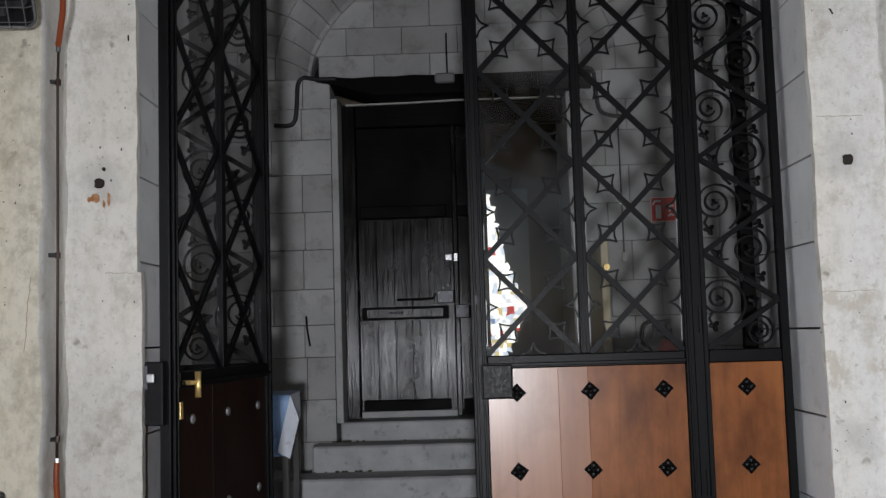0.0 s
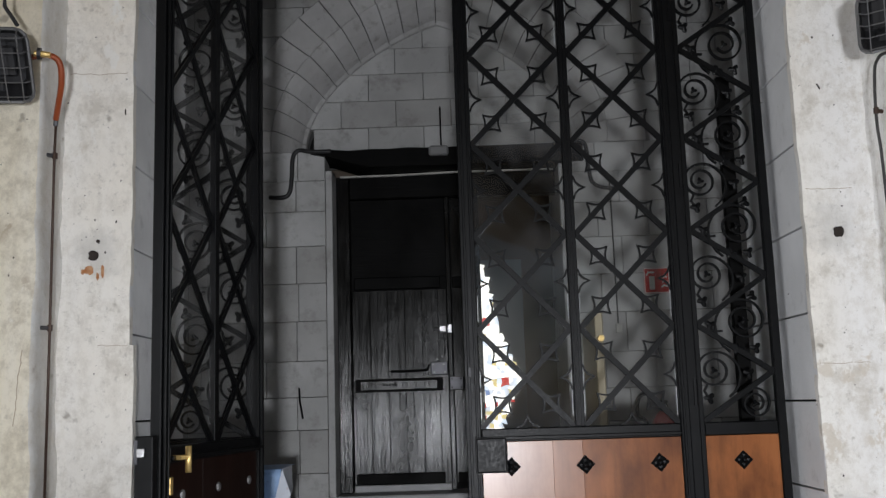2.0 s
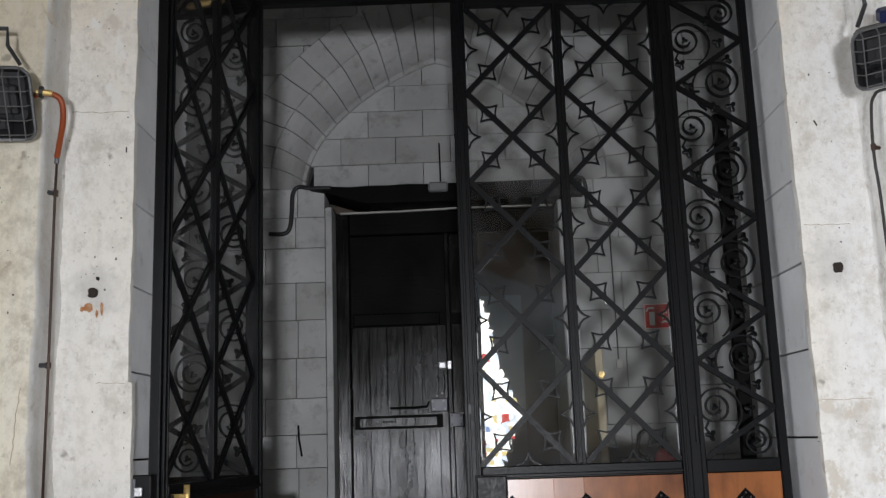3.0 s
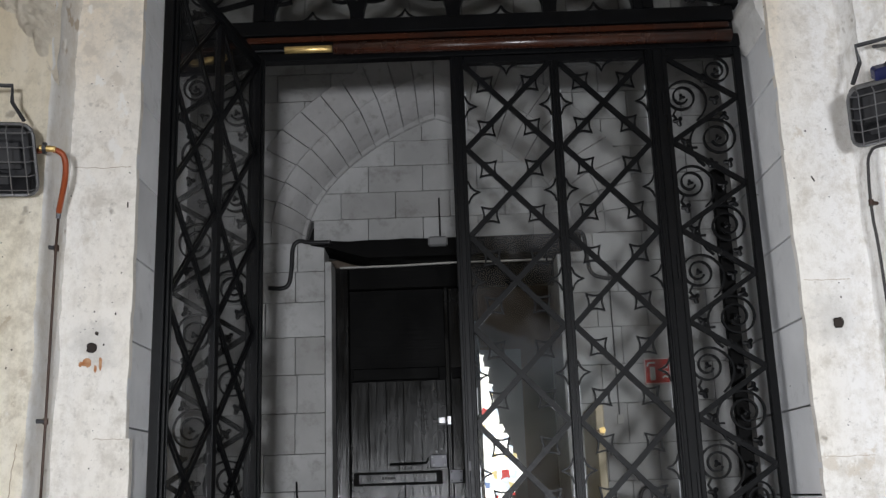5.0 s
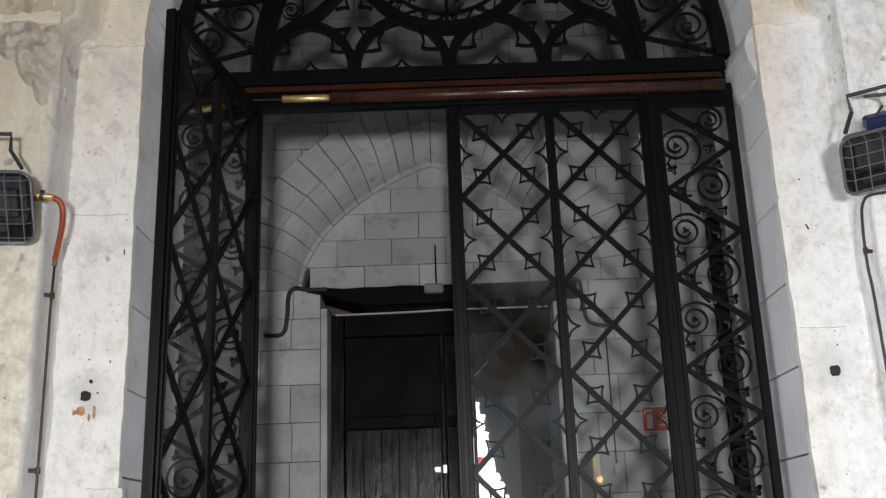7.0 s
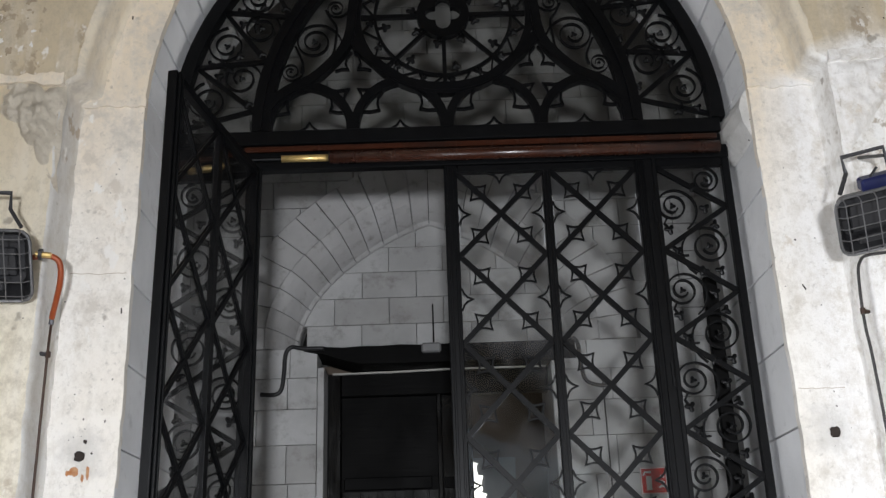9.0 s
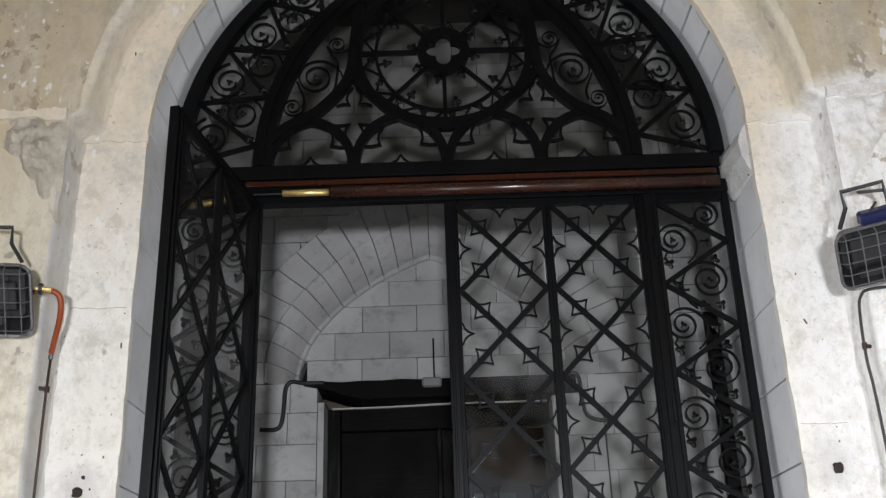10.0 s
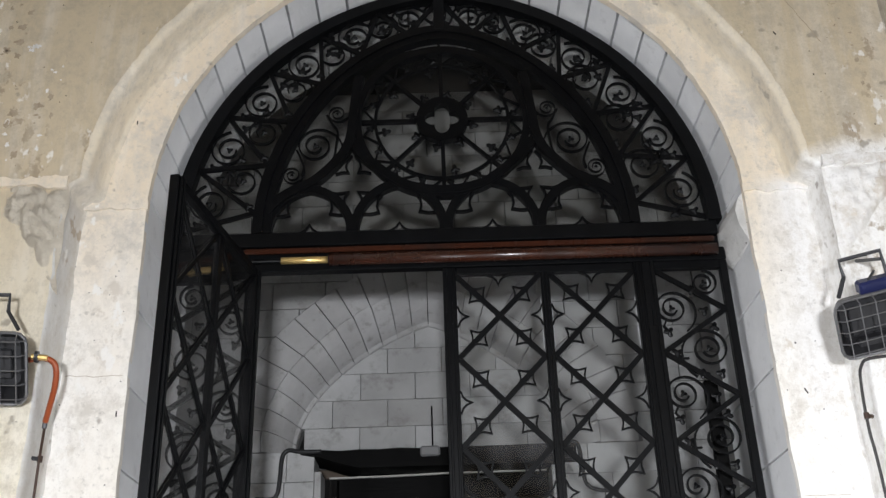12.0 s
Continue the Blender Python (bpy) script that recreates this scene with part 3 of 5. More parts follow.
INT = footed(flat_arch(BX, 1.08, 3.40, 1.067, 60, 1.20))


def at_length(line, u):
    d = [0.0]
    for a, b in zip(line, line[1:]):
        d.append(d[-1] + math.dist(a, b))
    s = u * d[-1]
    for i in range(len(line) - 1):
        if d[i + 1] >= s - 1e-9:
            t = (s - d[i]) / max(1e-9, d[i + 1] - d[i])
            return (line[i][0] + (line[i + 1][0] - line[i][0]) * t, line[i][1] + (line[i + 1][1] - line[i][1]) * t)
    return line[-1]


def ext_height(x):
    """Height of the voussoirs' outer edge over x."""
    u = min(1.0, abs(x - BX) / 1.59)
    return 3.45 + 1.60 * math.sqrt(max(0.0, 1 - u ** 1.22))


# each voussoir: a flat outer band, a raised arris, then a hollow that curves back to a small fillet
HOLLOW = ((0.0, -0.022), (0.05, -0.016), (0.22, 0.018), (0.42, 0.07), (0.62, 0.145), (0.80, 0.24), (0.86, 0.285), (0.88, 0.30), (0.985, 0.325), (1.0, 0.36), (1.0, 0.41))
NB = 24
for k in range(NB):
    u0, u1 = (k + 0.022) / NB, (k + 0.978) / NB
    bm = bmesh.new()
    dy = rng.uniform(0, 0.008)
    rows = []
    for j in range(5):
        u = u0 + (u1 - u0) * j / 4
        e, r, i = at_length(EXT, u), at_length(RID, u), at_length(INT, u)
        row = [bm.verts.new((e[0], YB + dy, e[1])), bm.verts.new((r[0] + 0.04 * (e[0] - r[0]), YB + dy, r[1] + 0.04 * (e[1] - r[1])))]
        for q, d in HOLLOW:
            row.append(bm.verts.new((r[0] + (i[0] - r[0]) * q, YB + d + (dy if q < 1 else 0), r[1] + (i[1] - r[1]) * q)))
        row.append(bm.verts.new((e[0], YB + 0.41, e[1])))
        rows.append(row)
    for a, b in zip(rows, rows[1:]):
        for j in range(len(a)):
            bm.faces.new((a[j], a[(j + 1) % len(a)], b[(j + 1) % len(a)], b[j]))
    bm.faces.new(rows[0]), bm.faces.new(rows[-1][::-1])
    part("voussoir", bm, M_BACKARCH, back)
# tympanum courses
for r, (z0, z1, off) in enumerate(((3.33, 3.424, 0.0), (3.424, 3.624, -0.085), (3.624, 3.848, 0.14), (3.848, 4.072, -0.08), (4.072, 4.287, 0.14), (4.287, 4.50, 0.37))):
    x = -1.45 + (off % 0.447)
    while x < 1.2:
        back_block(x, x + 0.447, z0, z1, YB + 0.355, YB + 0.55)
        x += 0.447
# coursed stones left and right of the portal, and above
zs = [0.27, 0.61, 0.92, 1.235, 1.475, 1.742, 2.04, 2.327, 2.612, 2.881, 3.12, 3.35]
for i, (z0, z1) in enumerate(zip(zs, zs[1:])):
    for side in (-1, 1):
        cut = 1.18 if i % 2 else 1.165
        edge = 0.955 if side < 0 else 0.90
        xs = ([-edge, -cut, -1.56, -2.0, -2.4] if i % 4 != 0 else [-edge, -1.41, -1.9, -2.4]) if side < 0 else ([edge, 1.29, 1.72, 2.1, 2.35] if i % 2 else [edge, 1.12, 1.5, 1.95, 2.35])
        for xa, xb in zip(xs, xs[1:]):
            back_block(min(xa, xb), max(xa, xb), z0, z1, YB + (0.006 if side < 0 else 0.004))
zz = 3.35
row = 0
while zz < 6.5:
    h = 0.235
    x = -2.4 + (0.21 if row % 2 else 0)
    while x < 2.35:
        x1 = min(x + 0.43, 2.35)
        top, low = [], []
        for k in range(33):
            xx = x + 0.004 + (x1 - x - 0.008) * k / 32
            e = ext_height(xx) + 0.008 if abs(xx - BX) < 1.62 else 0.0
            if e < zz + h - 0.005:
                low.append((xx, max(zz + 0.004, e)))
                top.append((xx, zz + h - 0.004))
        if len(low) > 1:
            part("block", shell(bmesh.new(), low, top, YB + 0.012 + rng.uniform(0, 0.004), YB + 0.2), M_BACK, back)
        x = x1
    zz += h
    row += 1
# door reveal, threshold and steps
for xa, xb in ((-0.955, -0.905), (0.84, 0.90)):
    part("jamb", boxed(xa, xb, YB + 0.03, 8.25, 0.74, 3.2, bevel=0.004), M_BACK, back)
part("threshold", boxed(-0.93, 0.93, 7.46, 8.2, 0.27, 0.742, bevel=0.012), M_STEP, back)
steps = thing("stone_steps", "worn grey stone steps up to the old door", "steps", (0, 7.2, 0.27))
part("step", boxed(-1.10, 1.12, 7.12, 7.398, 0.27, 0.605, bevel=0.014), M_STEP, steps)
part("step", boxed(-1.23, 1.25, 6.78, 7.116, 0.27, 0.425, bevel=0.014), M_STEP, steps)
part("step_return", boxed(-2.3, -1.234, 6.9, 7.396, 0.27, 0.418, bevel=0.014), M_STEP, steps)
rg = random.Random(9)
bm = bmesh.new()
for i in range(34):
    zz, yy = (0.608, 7.385) if i % 3 == 0 else ((0.428, 7.105) if i % 3 == 1 else (0.272, 6.765))
    x, r = rg.choice((-0.95, -0.75, -0.45, 0.02)) + rg.gauss(0, 0.10), rg.uniform(0.004, 0.013)
    x = max(-1.08, min(1.0, x))
    bmesh.ops.create_icosphere(bm, subdivisions=1, radius=r, matrix=pose(x, yy - r * 0.6, zz + r * 0.25) @ Matrix.Diagonal((1.6, 0.8, 0.6, 1)))
solid("moss", bm, M_MOSS, "dark moss tufts along the step edges", "moss", kind="stuff")

# ---- the old inner door ----
YD = 7.72
door = thing("inner_door", "blackened old oak plank door with iron straps, partly open", "door", (-0.4, YD, 0.745))
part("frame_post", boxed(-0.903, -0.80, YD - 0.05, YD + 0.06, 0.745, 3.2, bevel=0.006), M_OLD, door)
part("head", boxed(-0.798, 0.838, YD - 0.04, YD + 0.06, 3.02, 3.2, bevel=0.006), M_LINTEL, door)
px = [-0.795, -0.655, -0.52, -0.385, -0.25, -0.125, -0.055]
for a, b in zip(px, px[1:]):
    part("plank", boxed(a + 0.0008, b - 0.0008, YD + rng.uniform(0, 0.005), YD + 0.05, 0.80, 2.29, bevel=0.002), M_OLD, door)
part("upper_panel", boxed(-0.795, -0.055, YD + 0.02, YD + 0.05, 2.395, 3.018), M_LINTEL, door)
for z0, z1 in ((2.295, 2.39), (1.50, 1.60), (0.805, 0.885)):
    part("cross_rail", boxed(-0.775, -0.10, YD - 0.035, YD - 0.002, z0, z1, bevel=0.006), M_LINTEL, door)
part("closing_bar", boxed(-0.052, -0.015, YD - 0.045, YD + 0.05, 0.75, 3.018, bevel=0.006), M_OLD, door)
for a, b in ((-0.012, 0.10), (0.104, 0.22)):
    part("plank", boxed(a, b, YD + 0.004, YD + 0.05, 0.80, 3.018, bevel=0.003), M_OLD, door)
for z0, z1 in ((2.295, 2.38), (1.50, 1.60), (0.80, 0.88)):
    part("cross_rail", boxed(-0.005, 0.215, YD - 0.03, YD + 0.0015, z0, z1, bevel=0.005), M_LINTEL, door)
part("kick_board", boxed(-0.795, -0.056, YD - 0.012, YD + 0.045, 0.748, 0.797, bevel=0.004), M_STEP, door)
plate = part("name_plate", boxed(-0.735, -0.145, YD - 0.043, YD - 0.036, 1.517, 1.583, bevel=0.002), M_OLD, door, "worn dark metal strip with unreadable lettering")
for k in range(5):
    part("letter_bar", boxed(-0.56 + 0.022 * k, -0.545 + 0.022 * k, YD - 0.0455, YD - 0.0435, 1.545, 1.562), M_IRON, plate)
part("padlock", boxed(-0.12, -0.06, YD - 0.05, YD - 0.008, 1.945, 2.0, bevel=0.008), M_STEEL, door, "bright steel padlock")
part("hasp", rod([(-0.155, YD - 0.02, 1.972), (-0.03, YD - 0.02, 1.972)], 0.012), M_STEEL, door)
part("hasp_plate", boxed(-0.05, -0.02, YD - 0.058, YD - 0.046, 1.94, 2.005, bevel=0.003), M_STEEL, door)
part("lock_plate", boxed(-0.19, -0.06, YD - 0.03, YD - 0.004, 1.62, 1.72, bevel=0.006), M_KEEPER, door, "worn iron rim lock")
part("latch", rod([(-0.5, YD - 0.03, 1.655), (-0.30, YD - 0.03, 1.655), (-0.22, YD - 0.035, 1.66), (-0.20, YD - 0.04, 1.70)], 0.01), M_IRON, door)
for x, z in ((-0.175, 1.70), (-0.14, 1.74), (-0.09, 1.70), (-0.08, 1.64), (-0.165, 1.64), (-0.10, 1.76)):
    part("nail", rod([(x, YD - 0.002, z), (x, YD - 0.04, z)], 0.009, 6), M_PLASTIC, door)
keeper = part("keeper_plate", boxed(-0.045, 0.055, YD - 0.052, YD - 0.046, 1.505, 1.60, bevel=0.002), M_KEEPER, door, "worn bare-metal keeper plate")
for x, z in ((-0.03, 1.52), (0.04, 1.52), (-0.03, 1.585), (0.04, 1.585)):
    part("bolt", rod([(x, YD - 0.05, z), (x, YD - 0.06, z)], 0.007, 6), M_IRON, keeper)
part("chain", rod([(-0.085, YD - 0.03, 1.94), (-0.075, YD - 0.034, 1.85), (-0.085, YD - 0.03, 1.76)], 0.004, 5), M_IRON, door)

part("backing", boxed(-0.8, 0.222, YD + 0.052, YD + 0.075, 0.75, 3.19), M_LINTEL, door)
# lintel, pale strip, sensor, cable
bm = bmesh.new()
n = 14
T = [(-1.06 + 2.09 * i / n, 3.345 + 0.012 * noise.noise((i * 0.7, 0, 0))) for i in range(n + 1)]
Lw = [(x, (3.345 if i in (0,) else 3.205 + (0.09 if i == 1 else 0.04 if i == 2 else 0) + 0.008 * noise.noise((i, 3, 0)))) for i, (x, z) in enumerate(T)]
Lw[0] = (-1.06, 3.325)
shell(bm, T, Lw, YB - 0.03, YB + 0.37)
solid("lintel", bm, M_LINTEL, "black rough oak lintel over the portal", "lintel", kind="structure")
solid("draught_strip", barred([(-0.86, 3.185), (-0.4, 3.188), (0.1, 3.20), (0.82, 3.20)], 0.013, YB + 0.2, YB + 0.225), M_PALE, "pale worn strip under the dark lintel", "strip")
sens = thing("sensor_box", "grey plastic sensor box with antenna on the lintel", "sensor", (-0.075, YB - 0.06, 3.27))
part("casing", boxed(-0.15, 0.0, YB - 0.09, YB - 0.032, 3.27, 3.345, bevel=0.014), M_PLASTIC, sens)
part("lens", boxed(-0.135, -0.015, YB - 0.098, YB - 0.091, 3.277, 3.295), M_PLASTIC, sens)
part("antenna", rod([(-0.055, YB - 0.05, 3.34), (-0.056, YB - 0.045, 3.66)], 0.006, 6), M_IRON, sens)
solid("cable", rod(smooth_line([(-1.38, YB - 0.02, 2.995), (-1.27, YB - 0.025, 2.99), (-1.222, YB - 0.025, 3.03), (-1.205, YB - 0.025, 3.15), (-1.195, YB - 0.025, 3.30), (-1.15, YB - 0.025, 3.355), (-1.06, YB - 0.035, 3.34), (-0.9, YB - 0.04, 3.335)]), 0.017, 8),
      M_BLACK, "thick black cable run along the stone", "cable", smooth=True)
solid("cable", rod(smooth_line([(0.80, YB - 0.04, 3.335), (0.93, YB - 0.035, 3.345), (1.0, YB - 0.025, 3.36), (1.05, YB - 0.025, 3.32), (1.065, YB - 0.025, 3.15), (1.09, YB - 0.025, 3.03), (1.18, YB - 0.022, 2.985), (1.32, YB - 0.02, 2.98)]), 0.016, 8),
      M_BLACK, "black cable bent down beside the lintel", "cable", smooth=True)
# dark strip put where a shadow band falls behind the gate
solid("upright_board", boxed(1.47, 1.545, 5.21, 5.25, 0.272, 3.12, bevel=0.006), M_LINTEL, "dark upright strip in place of a shadow behind the gate", "board")
solid("wall_hook", rod([(-1.165, YB - 0.012, 1.545), (-1.16, YB - 0.02, 1.45), (-1.14, YB - 0.012, 1.32)], 0.008, 5), M_IRON, "thin rusty iron hook in the wall", "hook")

# ---- the wrought-iron gate ----
ZR, ZT = 1.27, 3.695         # lattice from the wood panel's rail up to the transom
CELL = (ZT - ZR) / 5


def star_mesh():
    """Four-pointed frame with hollow sides, as set on the lattice bars."""
    pts = []
    r = 0.043
    for q in range(4):
        a0, a1 = radians(45 + 90 * q), radians(135 + 90 * q)
        p, s = Vector((math.cos(a0), math.sin(a0))) * r * 1.414, Vector((math.cos(a1), math.sin(a1))) * r * 1.414
        for k in range(5):
            t = k / 5
            c = p.lerp(s, t)
            pts.append(tuple(c * (1 - 0.22 * math.sin(math.pi * t))))
    return finish("star", barred(pts, 0.009, -0.006, 0.006, closed=True), M_IRON)


def cusp_mesh():
    """Half frame that points away from a bar; its base lies along z at x = 0."""
    pts = [(0, 0.062), (0.012, 0.03), (0.030, 0.012), (0.058, 0.0), (0.030, -0.012), (0.012, -0.03), (0, -0.062)]
    return finish("cusp", barred(pts, 0.0095, -0.006, 0.006), M_IRON)


def flower_mesh():
    """Square iron rosette with four lobes and a round knob."""
    bm = bmesh.new()
    for q in range(4):
        a = radians(90 * q)
        box_c = (0.022 * math.cos(a), 0.022 * math.sin(a))
        bmesh.ops.create_icosphere(bm, subdivisions=1, radius=0.0145, matrix=pose(box_c[0], -0.010, box_c[1]) @ Matrix.Diagonal((1, 0.55, 1, 1)))
    v = [bm.verts.new(p) for p in ((0.047, 0, 0), (0, 0, 0.047), (-0.047, 0, 0), (0, 0, -0.047), (0, -0.020, 0))]
    for i in range(4):
        bm.faces.new((v[i], v[(i + 1) % 4], v[4]))
    bmesh.ops.create_icosphere(bm, subdivisions=2, radius=0.013, matrix=pose(0, -0.018, 0))
    return finish("stud", bm, M_IRON)


def dome_mesh():
    bm = bmesh.new()
    bmesh.ops.create_uvsphere(bm, u_segments=12, v_segments=6, radius=0.021, matrix=Matrix.Diagonal((1, 0.45, 1, 1)))
    return finish("bolt", bm, M_STEEL)


def leaf_blob(bm, x, z, r, y=0.0, turn=0.0):
    """Small cut-out ivy leaf of three points with a raised middle."""
    rim_f, rim_b = [], []
    for k in range(18):
        a = 2 * math.pi * k / 18
        q = r * (0.50 + 0.75 * abs(math.cos(1.5 * (a - math.pi / 2))) ** 1.6)
        px, pz = x + q * math.cos(a + radians(turn)), z + q * math.sin(a + radians(turn))
        rim_f.append(bm.verts.new((px, y - 0.004, pz)))
        rim_b.append(bm.verts.new((px, y + 0.006, pz)))
    tip, back_tip = bm.verts.new((x, y - 0.013, z)), bm.verts.new((x, y + 0.006, z))
    for k in range(18):
        j = (k + 1) % 18
        bm.faces.new((rim_f[k], rim_f[j], tip))
        bm.faces.new((rim_b[j], rim_b[k], back_tip))
        bm.faces.new((rim_f[k], rim_b[k], rim_b[j], rim_f[j]))


# radius of a coil by its angle, from the outer arm inward
COIL = ((-62, 0.152), (-30, 0.140), (0, 0.128), (40, 0.105), (90, 0.090), (180, 0.078), (265, 0.072), (360, 0.065), (450, 0.055), (540, 0.044), (630, 0.037), (700, 0.029))


def coil(k=1.0, flip=1, start=-62):
    pts = []
    a = start
    while a <= 700:
        for (a0, r0), (a1, r1) in zip(COIL, COIL[1:]):
            if a0 <= a <= a1:
                r = (r0 + (r1 - r0) * (a - a0) / (a1 - a0)) * k
                pts.append((flip * r * math.cos(radians(a)), r * math.sin(radians(a))))
                break
        a += 14
    return pts


def scroll_mesh(k, flip, leaves, start=-62, w=0.0095):
    """A coil with a rosette in its eye, and ivy leaves on short stems; leaves: place, turn and stem's root of each."""
    bm = bmesh.new()
    bar(bm, coil(k, flip, start), w, -0.010, 0.010)
    leaf_blob(bm, 0, 0, 0.012 + 0.004 * k, -0.004, 20)
    for x, z, turn, root in leaves:
        if root:
            (rx, rz) = root
            mx, mz = (x + rx) / 2 + (z - rz) * 0.28, (z + rz) / 2 - (x - rx) * 0.28
            bar(bm, [(flip * rx, rz), (flip * (rx * 0.7 + mx * 0.3), rz * 0.6 + mz * 0.4), (flip * mx, mz), (flip * x, z)], 0.010, -0.008, 0.008)
        leaf_blob(bm, flip * x, z, 0.025, -0.002, flip * turn)
    return finish("scroll", bm, M_IRON)


INNER_LEAVES = ((-0.030, -0.138, 200, (-0.035, -0.062)), (0.175, -0.020, 70, None), (0.13, 0.105, 20, None))
OUTER_LEAVES = ((0.175, -0.018, 70, (0.115, -0.05)), (-0.045, -0.140, 160, None), (-0.045, 0.122, 10, None))
FAN_LEAVES = ((-0.06, -0.145, 200, (-0.04, -0.085)), (0.15, 0.085, 20, None), (-0.135, -0.06, 120, None))
ME_STAR, ME_CUSP, ME_FLOWER, ME_DOME = star_mesh(), cusp_mesh(), flower_mesh(), dome_mesh()
ME_SCROLL = {f: scroll_mesh(1.0, f, INNER_LEAVES) for f in (1, -1)}
ME_SCROLL_O = {f: scroll_mesh(1.16, f, OUTER_LEAVES) for f in (1, -1)}
ME_SCROLL_S = {f: scroll_mesh(0.86, f, (), 90) for f in (1, -1)}
ME_SCROLL_F = {f: scroll_mesh(1.28, f, FAN_LEAVES, 60) for f in (1, -1)}
ME_SCROLL_H = {f: scroll_mesh(1.25, f, (), 0) for f in (1, -1)}
# pale colour for strips that stand in for glints on pane edges
M_GLINT = plain("edge_glint", (0.36, 0.37, 0.38), 0.3)


def gate_leaf(label, inner):
    """A leaf hung at x = 1.185 and reaching to x = 0.045; inner: the passage side is the one in view."""
    g = thing("gate_leaf", label, "gate", (1.185, YG, 0.29), "gate leaves")
    y0, y1 = YG - 0.022, YG + 0.022
    for a, b in ((0.045, 0.118), (1.108, 1.185)):
        part("stile", boxed(a, b, y0, y1, 0.29, ZT + 0.045, bevel=0.004), M_IRON, g)
    part("stile_strip", boxed(0.060, 0.074, y0 - 0.014, y0 - 0.001, 0.29, ZT + 0.042, bevel=0.003), M_IRON, g)
    part("stile_strip", boxed(0.094, 0.106, y0 - 0.012, y0 - 0.001, 0.29, ZT + 0.042, bevel=0.003), M_IRON, g)
    part("stile_strip", boxed(1.118, 1.132, y0 - 0.014, y0 - 0.001, 0.29, ZT + 0.042, bevel=0.003), M_IRON, g)
    part("mullion", boxed(0.588, 0.636, *((YG - 0.014, YG + 0.015) if inner else (y0, y1)), ZR + 0.002, ZT, bevel=0.003), M_IRON, g)
    if not inner:
        part("mullion_strip", boxed(0.598, 0.606, y0 - 0.012, y0 - 0.001, ZR, ZT), M_IRON, g)
        part("mullion_strip", boxed(0.618, 0.626, y0 - 0.012, y0 - 0.001, ZR, ZT), M_IRON, g)
    part("rail", boxed(0.120, 1.106, y0 - 0.006, y1, 1.205, ZR, bevel=0.005), M_IRON, g)
    part("rail_lip", boxed(0.120, 1.106, y0 - 0.02, y0 - 0.007, 1.215, 1.232, bevel=0.003), M_IRON, g)
    part("top_rail", boxed(0.120, 1.106, y0, y1, ZT + 0.002, ZT + 0.045, bevel=0.004), M_IRON, g)
    part("bottom_rail", boxed(0.120, 1.106, y0, y1, 0.29, 0.37, bevel=0.004), M_IRON, g)
    for xa, xb in ((0.120, 0.586), (0.638, 1.106)):
        xc, w = (xa + xb) / 2, (xb - xa)
        for k in range(5):
            za = ZR + k * CELL
            zc = za + CELL / 2
            if inner:
                part("lattice_bar", barred([(xa, za), (xb, za + CELL)], 0.017, YG + 0.0085, YG + 0.0125), M_IRON, g)
                part("lattice_bar", barred([(xa, za), (xb, za + CELL)], 0.021, YG - 0.009, YG - 0.002), M_IRON, g)
                part("lattice_bar", barred([(xa, za + CELL), (xb, za)], 0.021, YG - 0.006, YG + 0.003), M_IRON, g)
                part("lattice_bar", barred([(xa, za + CELL), (xb, za)], 0.017, YG + 0.0095, YG + 0.0135), M_IRON, g)
            else:
                part("lattice_bar", barred([(xa, za), (xb, za + CELL)], 0.028, YG - 0.013, YG + 0.006), M_IRON, g)
                part("lattice_bar", barred([(xa, za + CELL), (xb, za)], 0.028, YG - 0.007, YG + 0.012), M_IRON, g)
            for sx in (-1, 1) if not inner else ():
                for sz in (-1, 1):
                    shared("star", ME_STAR, pose(xc + sx * w * 0.262, YG, zc + sz * CELL * 0.262), g)
                shared("cusp", ME_CUSP, pose(xc + sx * w / 2, YG, zc, 0, 0, 0 if sx < 0 else 180), g)
        for zc, turn in ((ZR, -90), (ZT, 90)) if not inner else ():
            shared("cusp", ME_CUSP, pose(xc, YG, zc, 0, turn, 0), g)
        pane = part("glass_pane", boxed(xa, xb, YG + (0.005 if inner else 0.014), YG + (0.008 if inner else 0.018), ZR, ZT), M_GLASS_CLEAN if inner else M_GLASS, g, "old rippled clear glass")
        pane.visible_shadow = False
    if not inner:
        # one thin pale strip, painted as light caught along a pane's edge
        def glint(p, q):
            part("glint_strip", barred([p, q], 0.0038, YG + 0.0125, YG + 0.0138), M_GLINT, g)
        c1, d, w1 = 0.353, 0.021, 0.233
        for zt, sides in ((ZR + 2.5 * CELL, "tlbr"), (ZR + 1.5 * CELL, "t"), (ZR + 3.5 * CELL, "b")):
            zm, zb = zt - CELL / 2, zt - CELL
            for sx in (-1, 1):
                if "t" in sides:
                    glint((c1 + sx * 0.004, zt - d), (c1 + sx * (w1 - d), zm + 0.004))
                if "b" in sides:
                    glint((c1 + sx * 0.004, zb + d), (c1 + sx * (w1 - d), zm - 0.004))
        for xa, xb in ((0.120, 0.586), (0.638, 1.106)):
            for k, part_h in ((0, 0.34), (1, 0.2), (4, 0.4)):
                for x in (xa + 0.004, xb - 0.004):
                    glint((x, ZR + k * CELL + 0.05), (x, ZR + k * CELL + 0.05 + part_h * CELL * 1.5))
    xs = [0.120, 0.47, 0.618, 1.106]
